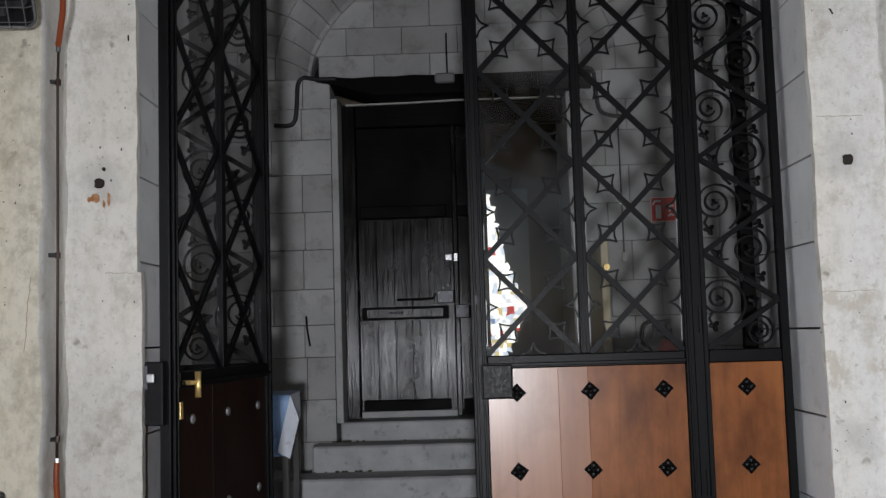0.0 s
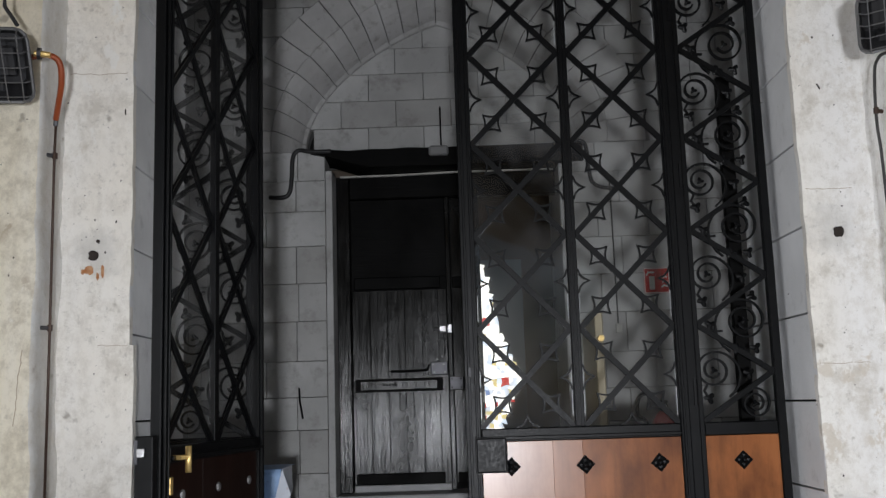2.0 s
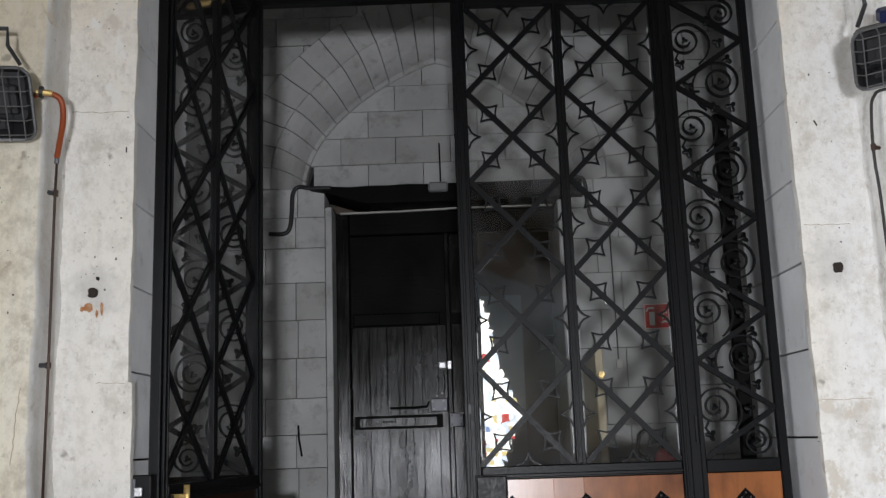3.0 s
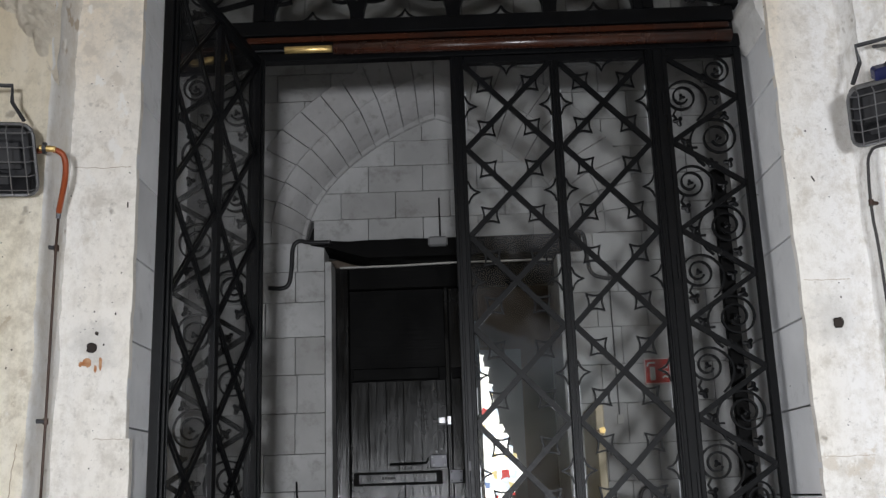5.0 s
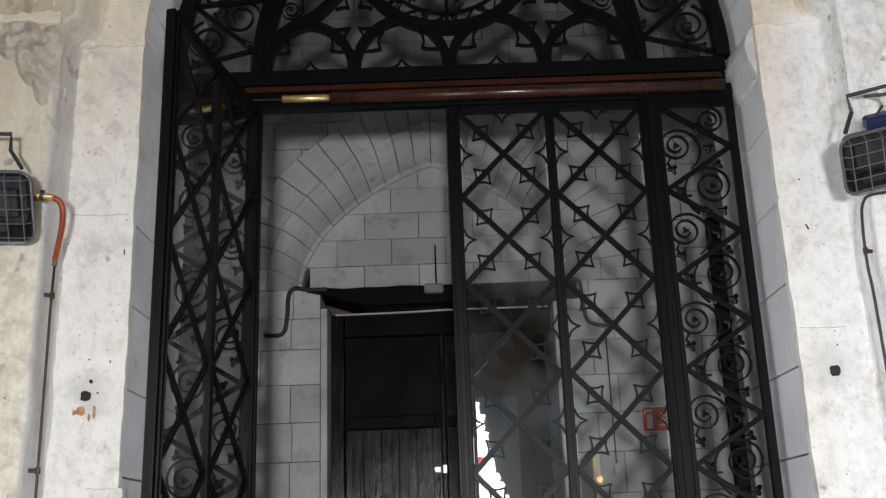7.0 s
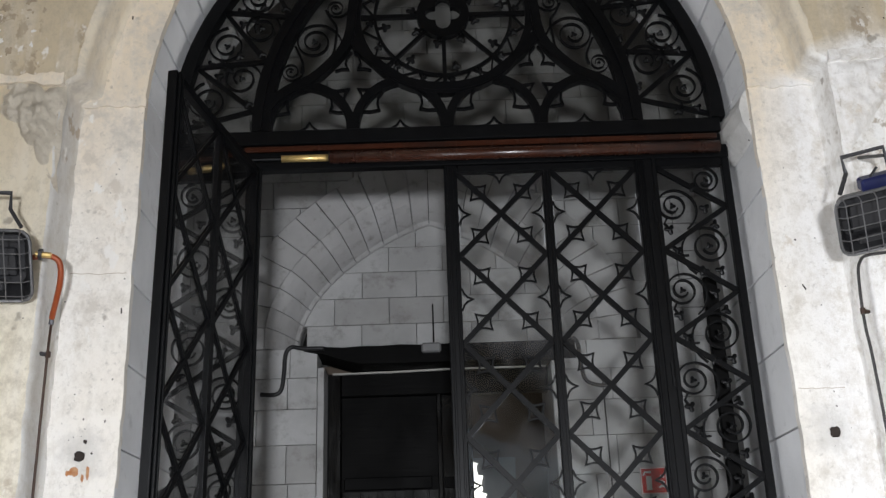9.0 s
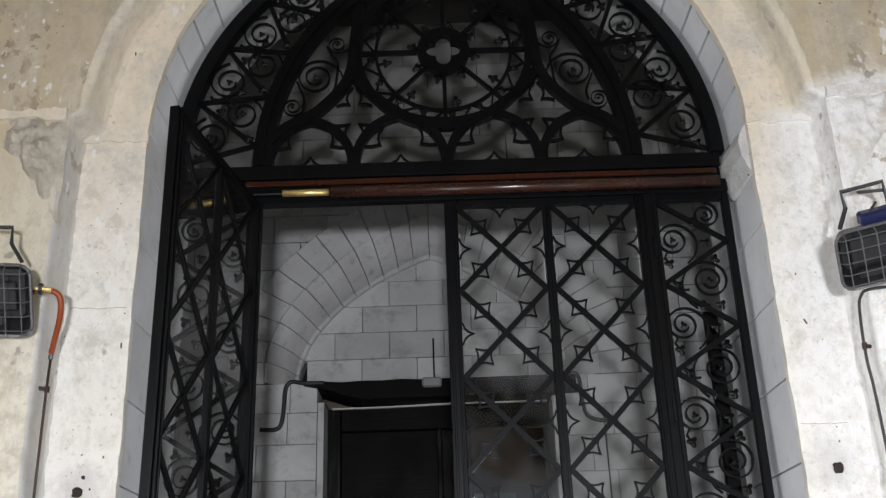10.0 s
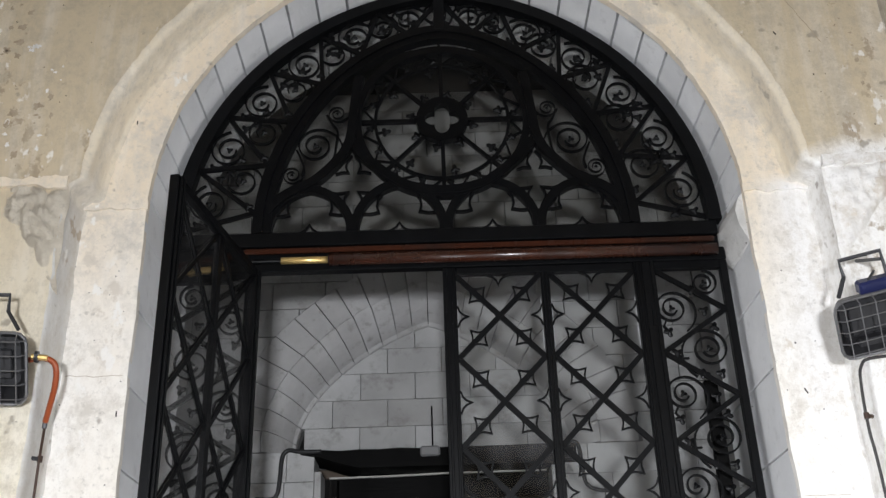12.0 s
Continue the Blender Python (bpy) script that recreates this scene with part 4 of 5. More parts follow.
    for a, b in zip(xs, xs[1:]):
        # planks step from pale to full brown as the painted sheen fades
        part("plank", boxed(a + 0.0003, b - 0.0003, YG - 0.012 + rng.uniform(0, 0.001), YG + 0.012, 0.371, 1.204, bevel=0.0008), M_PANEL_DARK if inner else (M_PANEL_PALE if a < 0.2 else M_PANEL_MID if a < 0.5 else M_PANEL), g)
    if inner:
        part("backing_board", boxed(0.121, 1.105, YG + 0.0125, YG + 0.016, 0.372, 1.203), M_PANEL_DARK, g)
    else:
        part("cover_strip", boxed(1.150, 1.204, y0 - 0.012, y0 - 0.0008, 0.30, ZT + 0.042, bevel=0.003), M_IRON, g)
    for z in (1.083, 0.695):
        for x in (0.262, 0.628, 0.995):
            if inner:
                shared("bolt", ME_DOME, pose(x, YG - 0.016, z - 0.01), g)
            else:
                shared("stud", ME_FLOWER, pose(x, YG - 0.014, z, 0, rng.uniform(-8, 8), 0), g)
    if inner:
        part("lock_box", boxed(0.004, 0.045, YG - 0.01, YG + 0.065, 1.07, 1.315, bevel=0.004), M_IRON, g)
        part("latch", boxed(-0.010, 0.004, YG + 0.02, YG + 0.05, 1.235, 1.270, bevel=0.003), M_STEEL, g)
        part("latch_plate", boxed(0.000, 0.0046, YG + 0.05, YG + 0.064, 1.21, 1.30), M_KEEPER, g)
        h = part("lever_handle", rod([(0.185, YG - 0.075, 1.165), (0.185, YG - 0.075, 1.268)], 0.0125, 12), M_BRASS, g, "brass bar handle", smooth=True)
        part("handle_neck", rod([(0.15, YG - 0.02, 1.225), (0.15, YG - 0.06, 1.225), (0.185, YG - 0.075, 1.225)], 0.010), M_BRASS, h)
        part("rosette", rod([(0.15, YG - 0.013, 1.225), (0.15, YG - 0.02, 1.225)], 0.028, 14), M_IRON, g)
        part("key_plate", boxed(0.135, 0.165, YG - 0.022, YG - 0.013, 1.08, 1.15, bevel=0.003), M_BRASS, g)
    else:
        part("lock_box", boxed(0.092, 0.238, YG - 0.066, YG - 0.036, 1.062, 1.226, bevel=0.005), M_IRON, g, "square black iron lock case")
        part("lock_lip", boxed(0.086, 0.244, YG - 0.036, YG - 0.0225, 1.056, 1.232, bevel=0.003), M_IRON, g)
        part("keyhole_cover", rod([(0.195, YG - 0.067, 1.115), (0.195, YG - 0.072, 1.115)], 0.008, 8), M_IRON, g)
        part("key_plate", boxed(0.066, 0.078, YG - 0.038, YG - 0.0365, 1.53, 1.575), M_DARKMETAL, g)
    for z in (0.62, 1.42, 2.52, 3.42) if not inner else ():
        part("hinge", rod([(1.19, YG - 0.03, z - 0.065), (1.19, YG - 0.03, z + 0.065)], 0.014, 8), M_IRON, g)
    return g


gate_leaf("closed black iron lattice gate leaf with varnished wood panel", False)
left_leaf = gate_leaf("open black iron lattice gate leaf with dark wood panel", True)
left_leaf.matrix_basis = pose(-0.982, YG - 0.015, 0.29, 0, 0, 80.7)


def side_strip(x0, x1, side):
    """Fixed strip beside the leaves: wood below, zigzag and scrolls above; side 1: the wall is at x1."""
    g = thing("gate_side_panel", "fixed iron side panel with scrolls over a varnished wood board", "gate panel", ((x0 + x1) / 2, YG, 0.29), "gate side panels")
    xi, xo = (x0, x1) if side > 0 else (x1, x0)
    s = side
    y0, y1 = YG - 0.022, YG + 0.022
    for a, b in ((xi, xi + s * 0.026), (xo - s * 0.042, xo)):
        part("post", boxed(min(a, b), max(a, b), y0 - (0.02 if a == xi else 0.0), y1, 0.29, ZT + 0.045, bevel=0.004), M_IRON, g)
    a, b = sorted((xi + s * 0.028, xo - s * 0.044))
    part("rail", boxed(a, b, y0, y1, 1.205, ZR, bevel=0.005), M_IRON, g)
    part("top_rail", boxed(a, b, y0, y1, ZT + 0.002, ZT + 0.045), M_IRON, g)
    part("bottom_rail", boxed(a, b, y0, y1, 0.29, 0.37), M_IRON, g)
    part("board", boxed(a, b, YG - 0.012, YG + 0.012, 0.371, 1.204, bevel=0.002), M_PANEL, g)
    for z in (1.083, 0.70):
        shared("stud", ME_FLOWER, pose((a + b) / 2, YG - 0.014, z), g)
    ri, ro = xi + s * 0.026, xo - s * 0.042
    N = 5
    P = (ZT - ZR) / N
    for k in range(N):
        z0 = ZT - k * P
        part("zigzag_bar", barred([(ri, z0 - 0.0), (ro, z0 - P / 2)], 0.026, YG - 0.012, YG + 0.008), M_IRON, g)
        part("zigzag_bar", barred([(ro, z0 - P / 2), (ri, z0 - P)], 0.026, YG - 0.008, YG + 0.012), M_IRON, g)
        shared("scroll", ME_SCROLL[s], pose(ri + s * 0.072, YG, z0 - P / 2 + 0.012), g)
        if k:
            shared("scroll", ME_SCROLL_O[-s], pose(ro - s * 0.124, YG, z0 + 0.015), g)
    for zc in (ZT - 0.085, ZR + 0.085):
        shared("scroll", ME_SCROLL_S[-s], pose(ro - s * 0.10, YG, zc), g)
    return g


side_strip(1.195, 1.632, 1)
side_strip(-1.482, -1.02, -1)

# ---- transom and fanlight ----
fan = thing("fanlight_grille", "black wrought-iron pointed fanlight with a rose and scrolls", "grille", (CX, YG, ZT + 0.06))
part("lower_beam", boxed(-1.482, 1.632, YG - 0.03, YG + 0.03, ZT + 0.048, ZT + 0.125, bevel=0.005), M_IRON, fan)
part("upper_beam", boxed(-1.46, 1.61, YG - 0.035, YG + 0.03, 3.90, 3.985, bevel=0.005), M_IRON, fan)
part("beam_web", boxed(-1.46, 1.61, YG + 0.0, YG + 0.028, ZT + 0.126, 3.899), M_IRON, fan)
ZF = 3.985
FW, FR = 1.545, 1.70       # outer arch


def og(w, R, z0, n=30):
    return ogive(CX, w, z0, R, n)


def inner_line(d):
    return flat_arch(CX, 1.105 + d, ZF, 1.435 + d, 30, 1.72)


part("outer_arch", shell(bmesh.new(), og(FW - 0.055, FR - 0.05, ZF), og(FW + 0.02, FR + 0.02, ZF), YG - 0.05, YG + 0.03), M_IRON, fan)
part("inner_arch", shell(bmesh.new(), inner_line(-0.105), inner_line(0.0), YG - 0.035, YG + 0.03), M_IRON, fan)
part("inner_arch_bead", barred(inner_line(-0.05), 0.02, YG - 0.048, YG - 0.036), M_IRON, fan)
OUT, INN = og(FW - 0.05, FR - 0.045, ZF, 60), flat_arch(CX, 1.105, ZF, 1.435, 60, 1.72)
NZ = 12
for k in range(NZ + 1):
    u = 0.008 + 0.984 * k / NZ
    o = at_length(OUT, u)
    if k < NZ:
        o2 = at_length(OUT, 0.008 + 0.984 * (k + 1) / NZ)
        half = k < NZ / 2
        if half:
            inn_a = at_length(INN, 0.008 + 0.984 * (k + 0.35) / NZ)
        else:
            inn_a = at_length(INN, 0.008 + 0.984 * (k + 0.65) / NZ)
        part("zigzag_bar", barred([o, inn_a], 0.026, YG - 0.012, YG + 0.008), M_IRON, fan)
        part("zigzag_bar", barred([inn_a, o2], 0.026, YG - 0.008, YG + 0.012), M_IRON, fan)
        mid_o = at_length(OUT, 0.008 + 0.984 * (k + 0.5) / NZ)
        d = Vector(mid_o) - Vector(inn_a)
        c = Vector(mid_o) - d.normalized() * 0.115
        ang = math.degrees(math.atan2(d.y, d.x))
        f = 1 if half else -1
        shared("scroll", ME_SCROLL_F[f], pose(c.x, YG, c.y, 0, 90 - ang + 35 * f, 0), fan)
        if k < NZ - 1:
            i4 = Vector(at_length(INN, 0.008 + 0.984 * (k + 0.92) / NZ))
            d2 = Vector(o2) - i4
            c2 = i4 + d2.normalized() * 0.11
            shared("scroll", ME_SCROLL_F[f], pose(c2.x, YG, c2.y, 0, 270 - math.degrees(math.atan2(d2.y, d2.x)), 0), fan)
part("crown_bar", boxed(CX - 0.035, CX + 0.035, YG - 0.04, YG + 0.02, ZF + 1.40, ZF + 1.70, bevel=0.004), M_IRON, fan)

# added pane over the whole fan; it darkens what shows through
bm = bmesh.new()
lineg = og(FW - 0.05, FR - 0.045, ZF)
fa = [bm.verts.new((x, YG + 0.031, z)) for x, z in lineg]
fb = [bm.verts.new((x, YG + 0.035, z)) for x, z in lineg]
bm.faces.new(fa), bm.faces.new(fb[::-1])
for k in range(len(fa)):
    bm.faces.new((fa[k - 1], fa[k], fb[k], fb[k - 1]))
part("fan_pane", bm, M_GLASS_DIM, fan, "tinted pane added to dim the fanlight")

# rose
RC, RZ = 0.072, 4.725
rose = part("rose_ring", shell(bmesh.new(), arc(RC, RZ, 0.486, 0, 360, 64), arc(RC, RZ, 0.532, 0, 360, 64), YG - 0.03, YG + 0.025), M_IRON, fan)
part("middle_ring", shell(bmesh.new(), arc(RC, RZ, 0.392, 0, 360, 56), arc(RC, RZ, 0.41, 0, 360, 56), YG - 0.012, YG + 0.012), M_IRON, fan)
quat = []
for i in range(73):
    a = radians(45 + 5 * i)
    quat.append((RC + math.cos(a) * (0.062 + 0.042 * abs(math.cos(2 * a + 0))), RZ + math.sin(a) * (0.062 + 0.042 * abs(math.cos(2 * a)))))
part("hub", shell(bmesh.new(), quat, arc(RC, RZ, 0.155, 45, 405, 72), YG - 0.03, YG + 0.02), M_IRON, fan)
for k in range(8):
    a = radians(45 * k)
    part("spoke", barred([(RC + 0.15 * math.cos(a), RZ + 0.15 * math.sin(a)), (RC + 0.485 * math.cos(a), RZ + 0.485 * math.sin(a))], 0.024 if k % 2 == 0 else 0.02, YG - 0.014, YG + 0.014), M_IRON, fan)
bm = bmesh.new()
leaf_blob(bm, 0, 0, 0.026)
bar(bm, [(0, -0.05), (0, 0.0)], 0.012, -0.008, 0.008)
ME_BUD = finish("bud", bm, M_IRON)
for k in range(16):
    a = 22.5 * k + 11.25
    shared("bud", ME_BUD, pose(RC + 0.345 * math.cos(radians(a)), YG, RZ + 0.345 * math.sin(radians(a)), 0, 90 - a + 180, 0) if k % 2 == 0 else
           pose(RC + 0.19 * math.cos(radians(a)), YG, RZ + 0.19 * math.sin(radians(a)), 0, 90 - a, 0), fan)
    b0, b1 = radians(22.5 * k), radians(22.5 * k + 22.5)
    m2 = radians(a)
    part("ring_zigzag", barred([(RC + 0.402 * math.cos(b0), RZ + 0.402 * math.sin(b0)), (RC + 0.482 * math.cos(m2), RZ + 0.482 * math.sin(m2)), (RC + 0.402 * math.cos(b1), RZ + 0.402 * math.sin(b1))], 0.011, YG - 0.008, YG + 0.008), M_IRON, fan)
    shared("bud", ME_BUD, pose(RC + 0.432 * math.cos(b0 + 0.09), YG, RZ + 0.432 * math.sin(b0 + 0.09), 0, 90 - math.degrees(b0), 0) @ Matrix.Diagonal((0.8, 1, 0.8, 1)), fan)

# four small arches under the rose, with cusps, and the keels that rise to the big arch
nodes_x = [CX - 1.03, CX - 0.533, CX, CX + 0.533, CX + 1.03]
for a, b in zip(nodes_x, nodes_x[1:]):
    c, w = (a + b) / 2, (b - a) / 2
    line = [(x, z + 0.012) for x, z in ogive(c, w - 0.012, ZF, (w - 0.012) * 1.18, 14)]
    e = 0.003 * (nodes_x.index(a) % 2)
    part("small_arch", barred([(line[0][0], ZF)] + line + [(line[-1][0], ZF)], 0.05, YG - 0.025 - e, YG + 0.02 + e), M_IRON, fan)
    for sx in (-1, 1):
        part("cusp_bar", barred([(c + sx * p, ZF + q) for p, q in ((0.215, 0.118), (0.165, 0.116), (0.118, 0.126), (0.128, 0.160), (0.122, 0.205), (0.098, 0.240))], 0.014, YG - 0.012, YG + 0.012), M_IRON, fan)
    shared("cusp", ME_CUSP, pose(c, YG, ZF, 0, -90, 0) @ Matrix.Diagonal((1.0, 1, 1.5, 1)), fan)
for s in (-1, 1):
    # the keel that sweeps from the inner arch up to the rose, and down along it
    keel = smooth_line([(CX + s * p, ZF + q, 0) for p, q in ((1.03, 0.14), (0.95, 0.225), (0.857, 0.285), (0.76, 0.335), (0.66, 0.43), (0.59, 0.52), (0.55, 0.63), (0.535, 0.78), (0.52, 0.92), (0.50, 1.06))])
    part("keel_bar", barred([(p.x, p.y) for p in keel], 0.055, YG - 0.038, YG + 0.0245), M_IRON, fan)
    keel2 = smooth_line([(CX + s * p, ZF + q, 0) for p, q in ((0.545, 0.60), (0.50, 0.53), (0.43, 0.455), (0.33, 0.37), (0.23, 0.30), (0.10, 0.262), (0.0, 0.255))])
    part("keel_bar", barred([(p.x, p.y) for p in keel2], 0.05, YG - 0.034, YG + 0.027), M_IRON, fan)
    # foils of the spandrel: two hooks below and two above, each ending in a point
    xc = CX + s * 0.533
    for sx in (-1, 1):
        part("foil_bar", barred([(xc + sx * p, ZF + q) for p, q in ((0.195, 0.300), (0.145, 0.268), (0.095, 0.256), (0.030, 0.263), (0.048, 0.228), (0.052, 0.190), (0.034, 0.145), (0.0, 0.105))], 0.013, YG - 0.012, YG + 0.012), M_IRON, fan)
        part("foil_bar", barred([(xc + sx * p, ZF + q) for p, q in ((0.105, 0.385), (0.066, 0.398), (0.030, 0.396), (0.044, 0.43), (0.036, 0.47), (0.008, 0.51))], 0.012, YG - 0.012, YG + 0.012), M_IRON, fan)
    # three coils joined in an S in the haunch
    for x, z, k, f, turn in ((0.76, 0.585, 1.0, -s, 0), (0.893, 0.392, 0.52, s, 150), (0.634, 0.81, 0.50, s, 180)):
        shared("scroll", ME_SCROLL_H[f], pose(CX + s * x, YG, ZF + z, 0, turn, 0) @ Matrix.Diagonal((k, 1, k, 1)), fan)
    for pts in (((0.635, 0.60), (0.63, 0.68), (0.665, 0.74), (0.695, 0.80)), ((0.87, 0.56), (0.845, 0.50), (0.825, 0.44), (0.835, 0.385)), ((0.635, 0.60), (0.65, 0.50), (0.70, 0.43))):
        part("scroll_stem", barred([(p.x, p.y) for p in smooth_line([(CX + s * x, ZF + z, 0) for x, z in pts])], 0.013, YG - 0.010, YG + 0.010), M_IRON, fan)

# wooden rod with a brass end before the transom
rodt = thing("curtain_rod", "brown varnished wooden rod with a brass sleeve", "rod", (CX, 4.9, 3.80))
part("rod", rod([(-0.58, 4.915, 3.783), (1.57, 4.915, 3.779)], 0.034, 16), M_ROD, rodt, smooth=True)
part("batten", boxed(-1.06, 1.575, 4.945, 4.962, 3.846, 3.878, bevel=0.004), M_ROD, rodt)
part("sleeve", rod([(-0.845, 4.915, 3.783), (-0.575, 4.915, 3.783)], 0.020, 14), M_BRASS, rodt, "polished brass sleeve", smooth=True)
part("pin", rod([(-1.01, 4.915, 3.783), (-0.84, 4.915, 3.783)], 0.014, 10), M_IRON, rodt)
part("sleeve_ring", rod([(-0.585, 4.915, 3.783), (-0.555, 4.915, 3.783)], 0.030, 14), M_IRON, rodt)

# ---- church interior behind the portal ----
solid("floor_interior", boxed(-4, 6, 8.3, 15.2, 0.2, 0.7), M_FLOOR, "dark stone church floor", "floor", kind="structure")
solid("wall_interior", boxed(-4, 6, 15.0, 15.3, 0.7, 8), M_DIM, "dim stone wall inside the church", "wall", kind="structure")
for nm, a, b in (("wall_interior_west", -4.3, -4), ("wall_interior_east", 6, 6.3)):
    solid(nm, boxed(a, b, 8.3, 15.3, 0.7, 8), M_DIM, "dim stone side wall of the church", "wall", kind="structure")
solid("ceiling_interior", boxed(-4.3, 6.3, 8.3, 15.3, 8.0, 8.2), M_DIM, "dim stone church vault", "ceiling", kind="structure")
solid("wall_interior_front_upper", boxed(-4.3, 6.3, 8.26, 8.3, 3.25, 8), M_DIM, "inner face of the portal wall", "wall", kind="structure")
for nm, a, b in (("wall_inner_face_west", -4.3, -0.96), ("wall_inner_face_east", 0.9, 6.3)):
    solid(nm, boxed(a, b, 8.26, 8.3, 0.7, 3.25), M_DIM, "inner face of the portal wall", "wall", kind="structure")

# ---- things on the porch walls ----
def heater(x, y, z, tilt, turn, label, blue, cant=0.0):
    """Gas heater: open tray with a wire guard on a wire bracket."""
    h = thing("gas_heater", label, "heater", (x, y, z), "gas heaters")
    W, H = 0.24, (0.138 if blue else 0.165)

    def add(name, bm, mat, lab=""):
        o = new(name, finish(name, bm, mat))
        o.parent = h
        tagged(o, lab)
        return o
    bm = bmesh.new()
    rc = 0.05
    prof = []
    for qx, qz, a0 in ((1, -1, -90), (1, 1, 0), (-1, 1, 90), (-1, -1, 180)):
        for k in range(4):
            a = radians(a0 + 30 * k)
            prof.append((qx * (W - rc) + rc * math.cos(a), qz * (H - rc) + rc * math.sin(a)))
    np_ = len(prof)
    f = [bm.verts.new((px * 1.0, -0.06, pz)) for px, pz in prof]
    bk = [bm.verts.new((px * 0.78, 0.09, pz * 0.72)) for px, pz in prof]
    f2 = [bm.verts.new((px * 0.965, -0.06, pz * 0.95)) for px, pz in prof]
    b2 = [bm.verts.new((px * 0.75, 0.075, pz * 0.68)) for px, pz in prof]
    for i in range(np_):
        j = (i + 1) % np_
        bm.faces.new((f[i], f[j], bk[j], bk[i]))
        bm.faces.new((f2[i], f2[j], b2[j], b2[i]))
        bm.faces.new((f[i], f[j], f2[j], f2[i]))
    bm.faces.new(bk)
    bm.faces.new(b2)
    add("tray", bm, M_DARKMETAL)
    add("rim", tube(bmesh.new(), [(px, -0.064, pz) for px, pz in prof + prof[:1]], 0.008, 6), M_WIRE)
    add("burner_plate", boxed(-0.15, 0.15, 0.035, 0.06, -0.075, 0.06, bevel=0.006), M_DARKMETAL)
    add("deflector", boxed(-0.14, 0.10, -0.01, 0.03, -0.135, -0.085, bevel=0.006), M_DARKMETAL)
    for k in range(5):
        zz = -H + (k + 0.5) * 2 * H / 5
        add("guard_wire", rod([(-W, -0.07, zz), (-W * 0.9, -0.10, zz), (W * 0.9, -0.10, zz), (W, -0.07, zz)], 0.003, 5), M_WIRE)
    for k in range(7):
        xx = -W + (k + 0.5) * 2 * W / 7
        add("guard_wire", rod([(xx, -0.07, -H), (xx, -0.104, -H * 0.88), (xx, -0.104, H * 0.88), (xx, -0.07, H)], 0.003, 5), M_WIRE)
    s = 1 if x < 0 else -1
    add("bracket", rod([(s * 0.19, 0.0, H), (s * 0.13, 0.06, H + 0.07), (s * 0.13, 0.09, H + 0.14), (-s * 0.06, 0.09, H + 0.14), (-s * 0.06, 0.05, H + 0.02)], 0.010, 6), M_DARKMETAL)
    add("wall_arm", rod([(-s * 0.06, 0.085, H + 0.10), (-s * 0.06, 0.46, 0.14)], 0.009, 6), M_DARKMETAL)
    if blue:
        add("valve", boxed(-0.10, 0.08, -0.035, 0.035, H - 0.012, H + 0.05, bevel=0.01), M_BLUE, "blue gas valve box")
        add("valve_tap", rod([(-0.05, -0.01, H + 0.05), (-0.02, -0.02, H + 0.09)], 0.006, 6), M_DARKMETAL)
    else:
        add("gas_fitting", rod([(W + 0.0, 0.02, 0.035), (W + 0.07, 0.02, 0.03)], 0.014, 8), M_BRASS)
        add("gas_collar", rod([(W + 0.015, 0.02, 0.035), (W + 0.03, 0.02, 0.034)], 0.028, 8), M_DARKMETAL)
    h.matrix_basis = pose(x, y, z, tilt, cant, turn)
    return h


heater(-2.085, 4.20, 2.975, 34, 8, "dark metal gas heater with wire guard, fed by an orange hose", False)
heater(2.048, 4.16, 3.062, 38, -10, "dark metal gas heater with wire guard and blue valve", True, -10)

solid("gas_hose", rod(smooth_line([(-1.87, 4.26, 3.01), (-1.81, 4.265, 3.02), (-1.765, 4.28, 3.005), (-1.752, 4.30, 2.965), (-1.765, 4.34, 2.90), (-1.80, 4.40, 2.83), (-1.832, 4.455, 2.775)]), 0.014, 8), M_HOSE, "curved orange rubber gas hose", "hose", smooth=True)
pipe = thing("gas_pipe", "thin brown copper gas pipe clipped to the wall step", "pipe", (-1.86, 4.5, 0.76))
part("pipe", rod([(-1.833, 4.46, 2.78), (-1.845, 4.48, 2.6), (-1.85, 4.5, 1.8), (-1.852, 4.5, 0.86)], 0.0068, 8), M_PIPE, pipe, smooth=True)
part("collar", rod([(-1.8325, 4.458, 2.80), (-1.837, 4.465, 2.745)], 0.012, 8), M_KEEPER, pipe)
part("collar", rod([(-1.852, 4.5, 0.88), (-1.852, 4.5, 0.84)], 0.013, 8), M_STEEL, pipe)
for z in (2.61, 1.80, 0.965):
    c = part("clip", rod([(-1.85, 4.50, z - 0.014), (-1.85, 4.50, z + 0.014)], 0.013, 8), M_PIPE, pipe)
    part("clip_screw", rod([(-1.85, 4.50, z), (-1.885, 4.47, z)], 0.010, 6), M_DARKMETAL, c)
solid("gas_hose", rod(smooth_line([(-1.852, 4.5, 0.86), (-1.85, 4.49, 0.78), (-1.83, 4.46, 0.66), (-1.80, 4.4, 0.4), (-1.82, 4.36, 0.05)]), 0.014, 8), M_HOSE, "orange rubber gas hose running down the wall", "hose", smooth=True)
pipe2 = thing("wall_pipe", "thin dark painted pipe bent along the wall", "pipe", (2.0, YO - 0.02, 0))
part("pipe", rod(smooth_line([(2.5, YO - 0.02, 2.955), (2.25, YO - 0.02, 2.95), (2.04, YO - 0.02, 2.935), (1.985, YO - 0.02, 2.90), (1.965, YO - 0.02, 2.82), (1.955, YO - 0.02, 2.6), (1.965, YO - 0.02, 2.2), (1.97, YO - 0.02, 0.1)]), 0.0075, 8), M_PIPE2, pipe2, smooth=True)
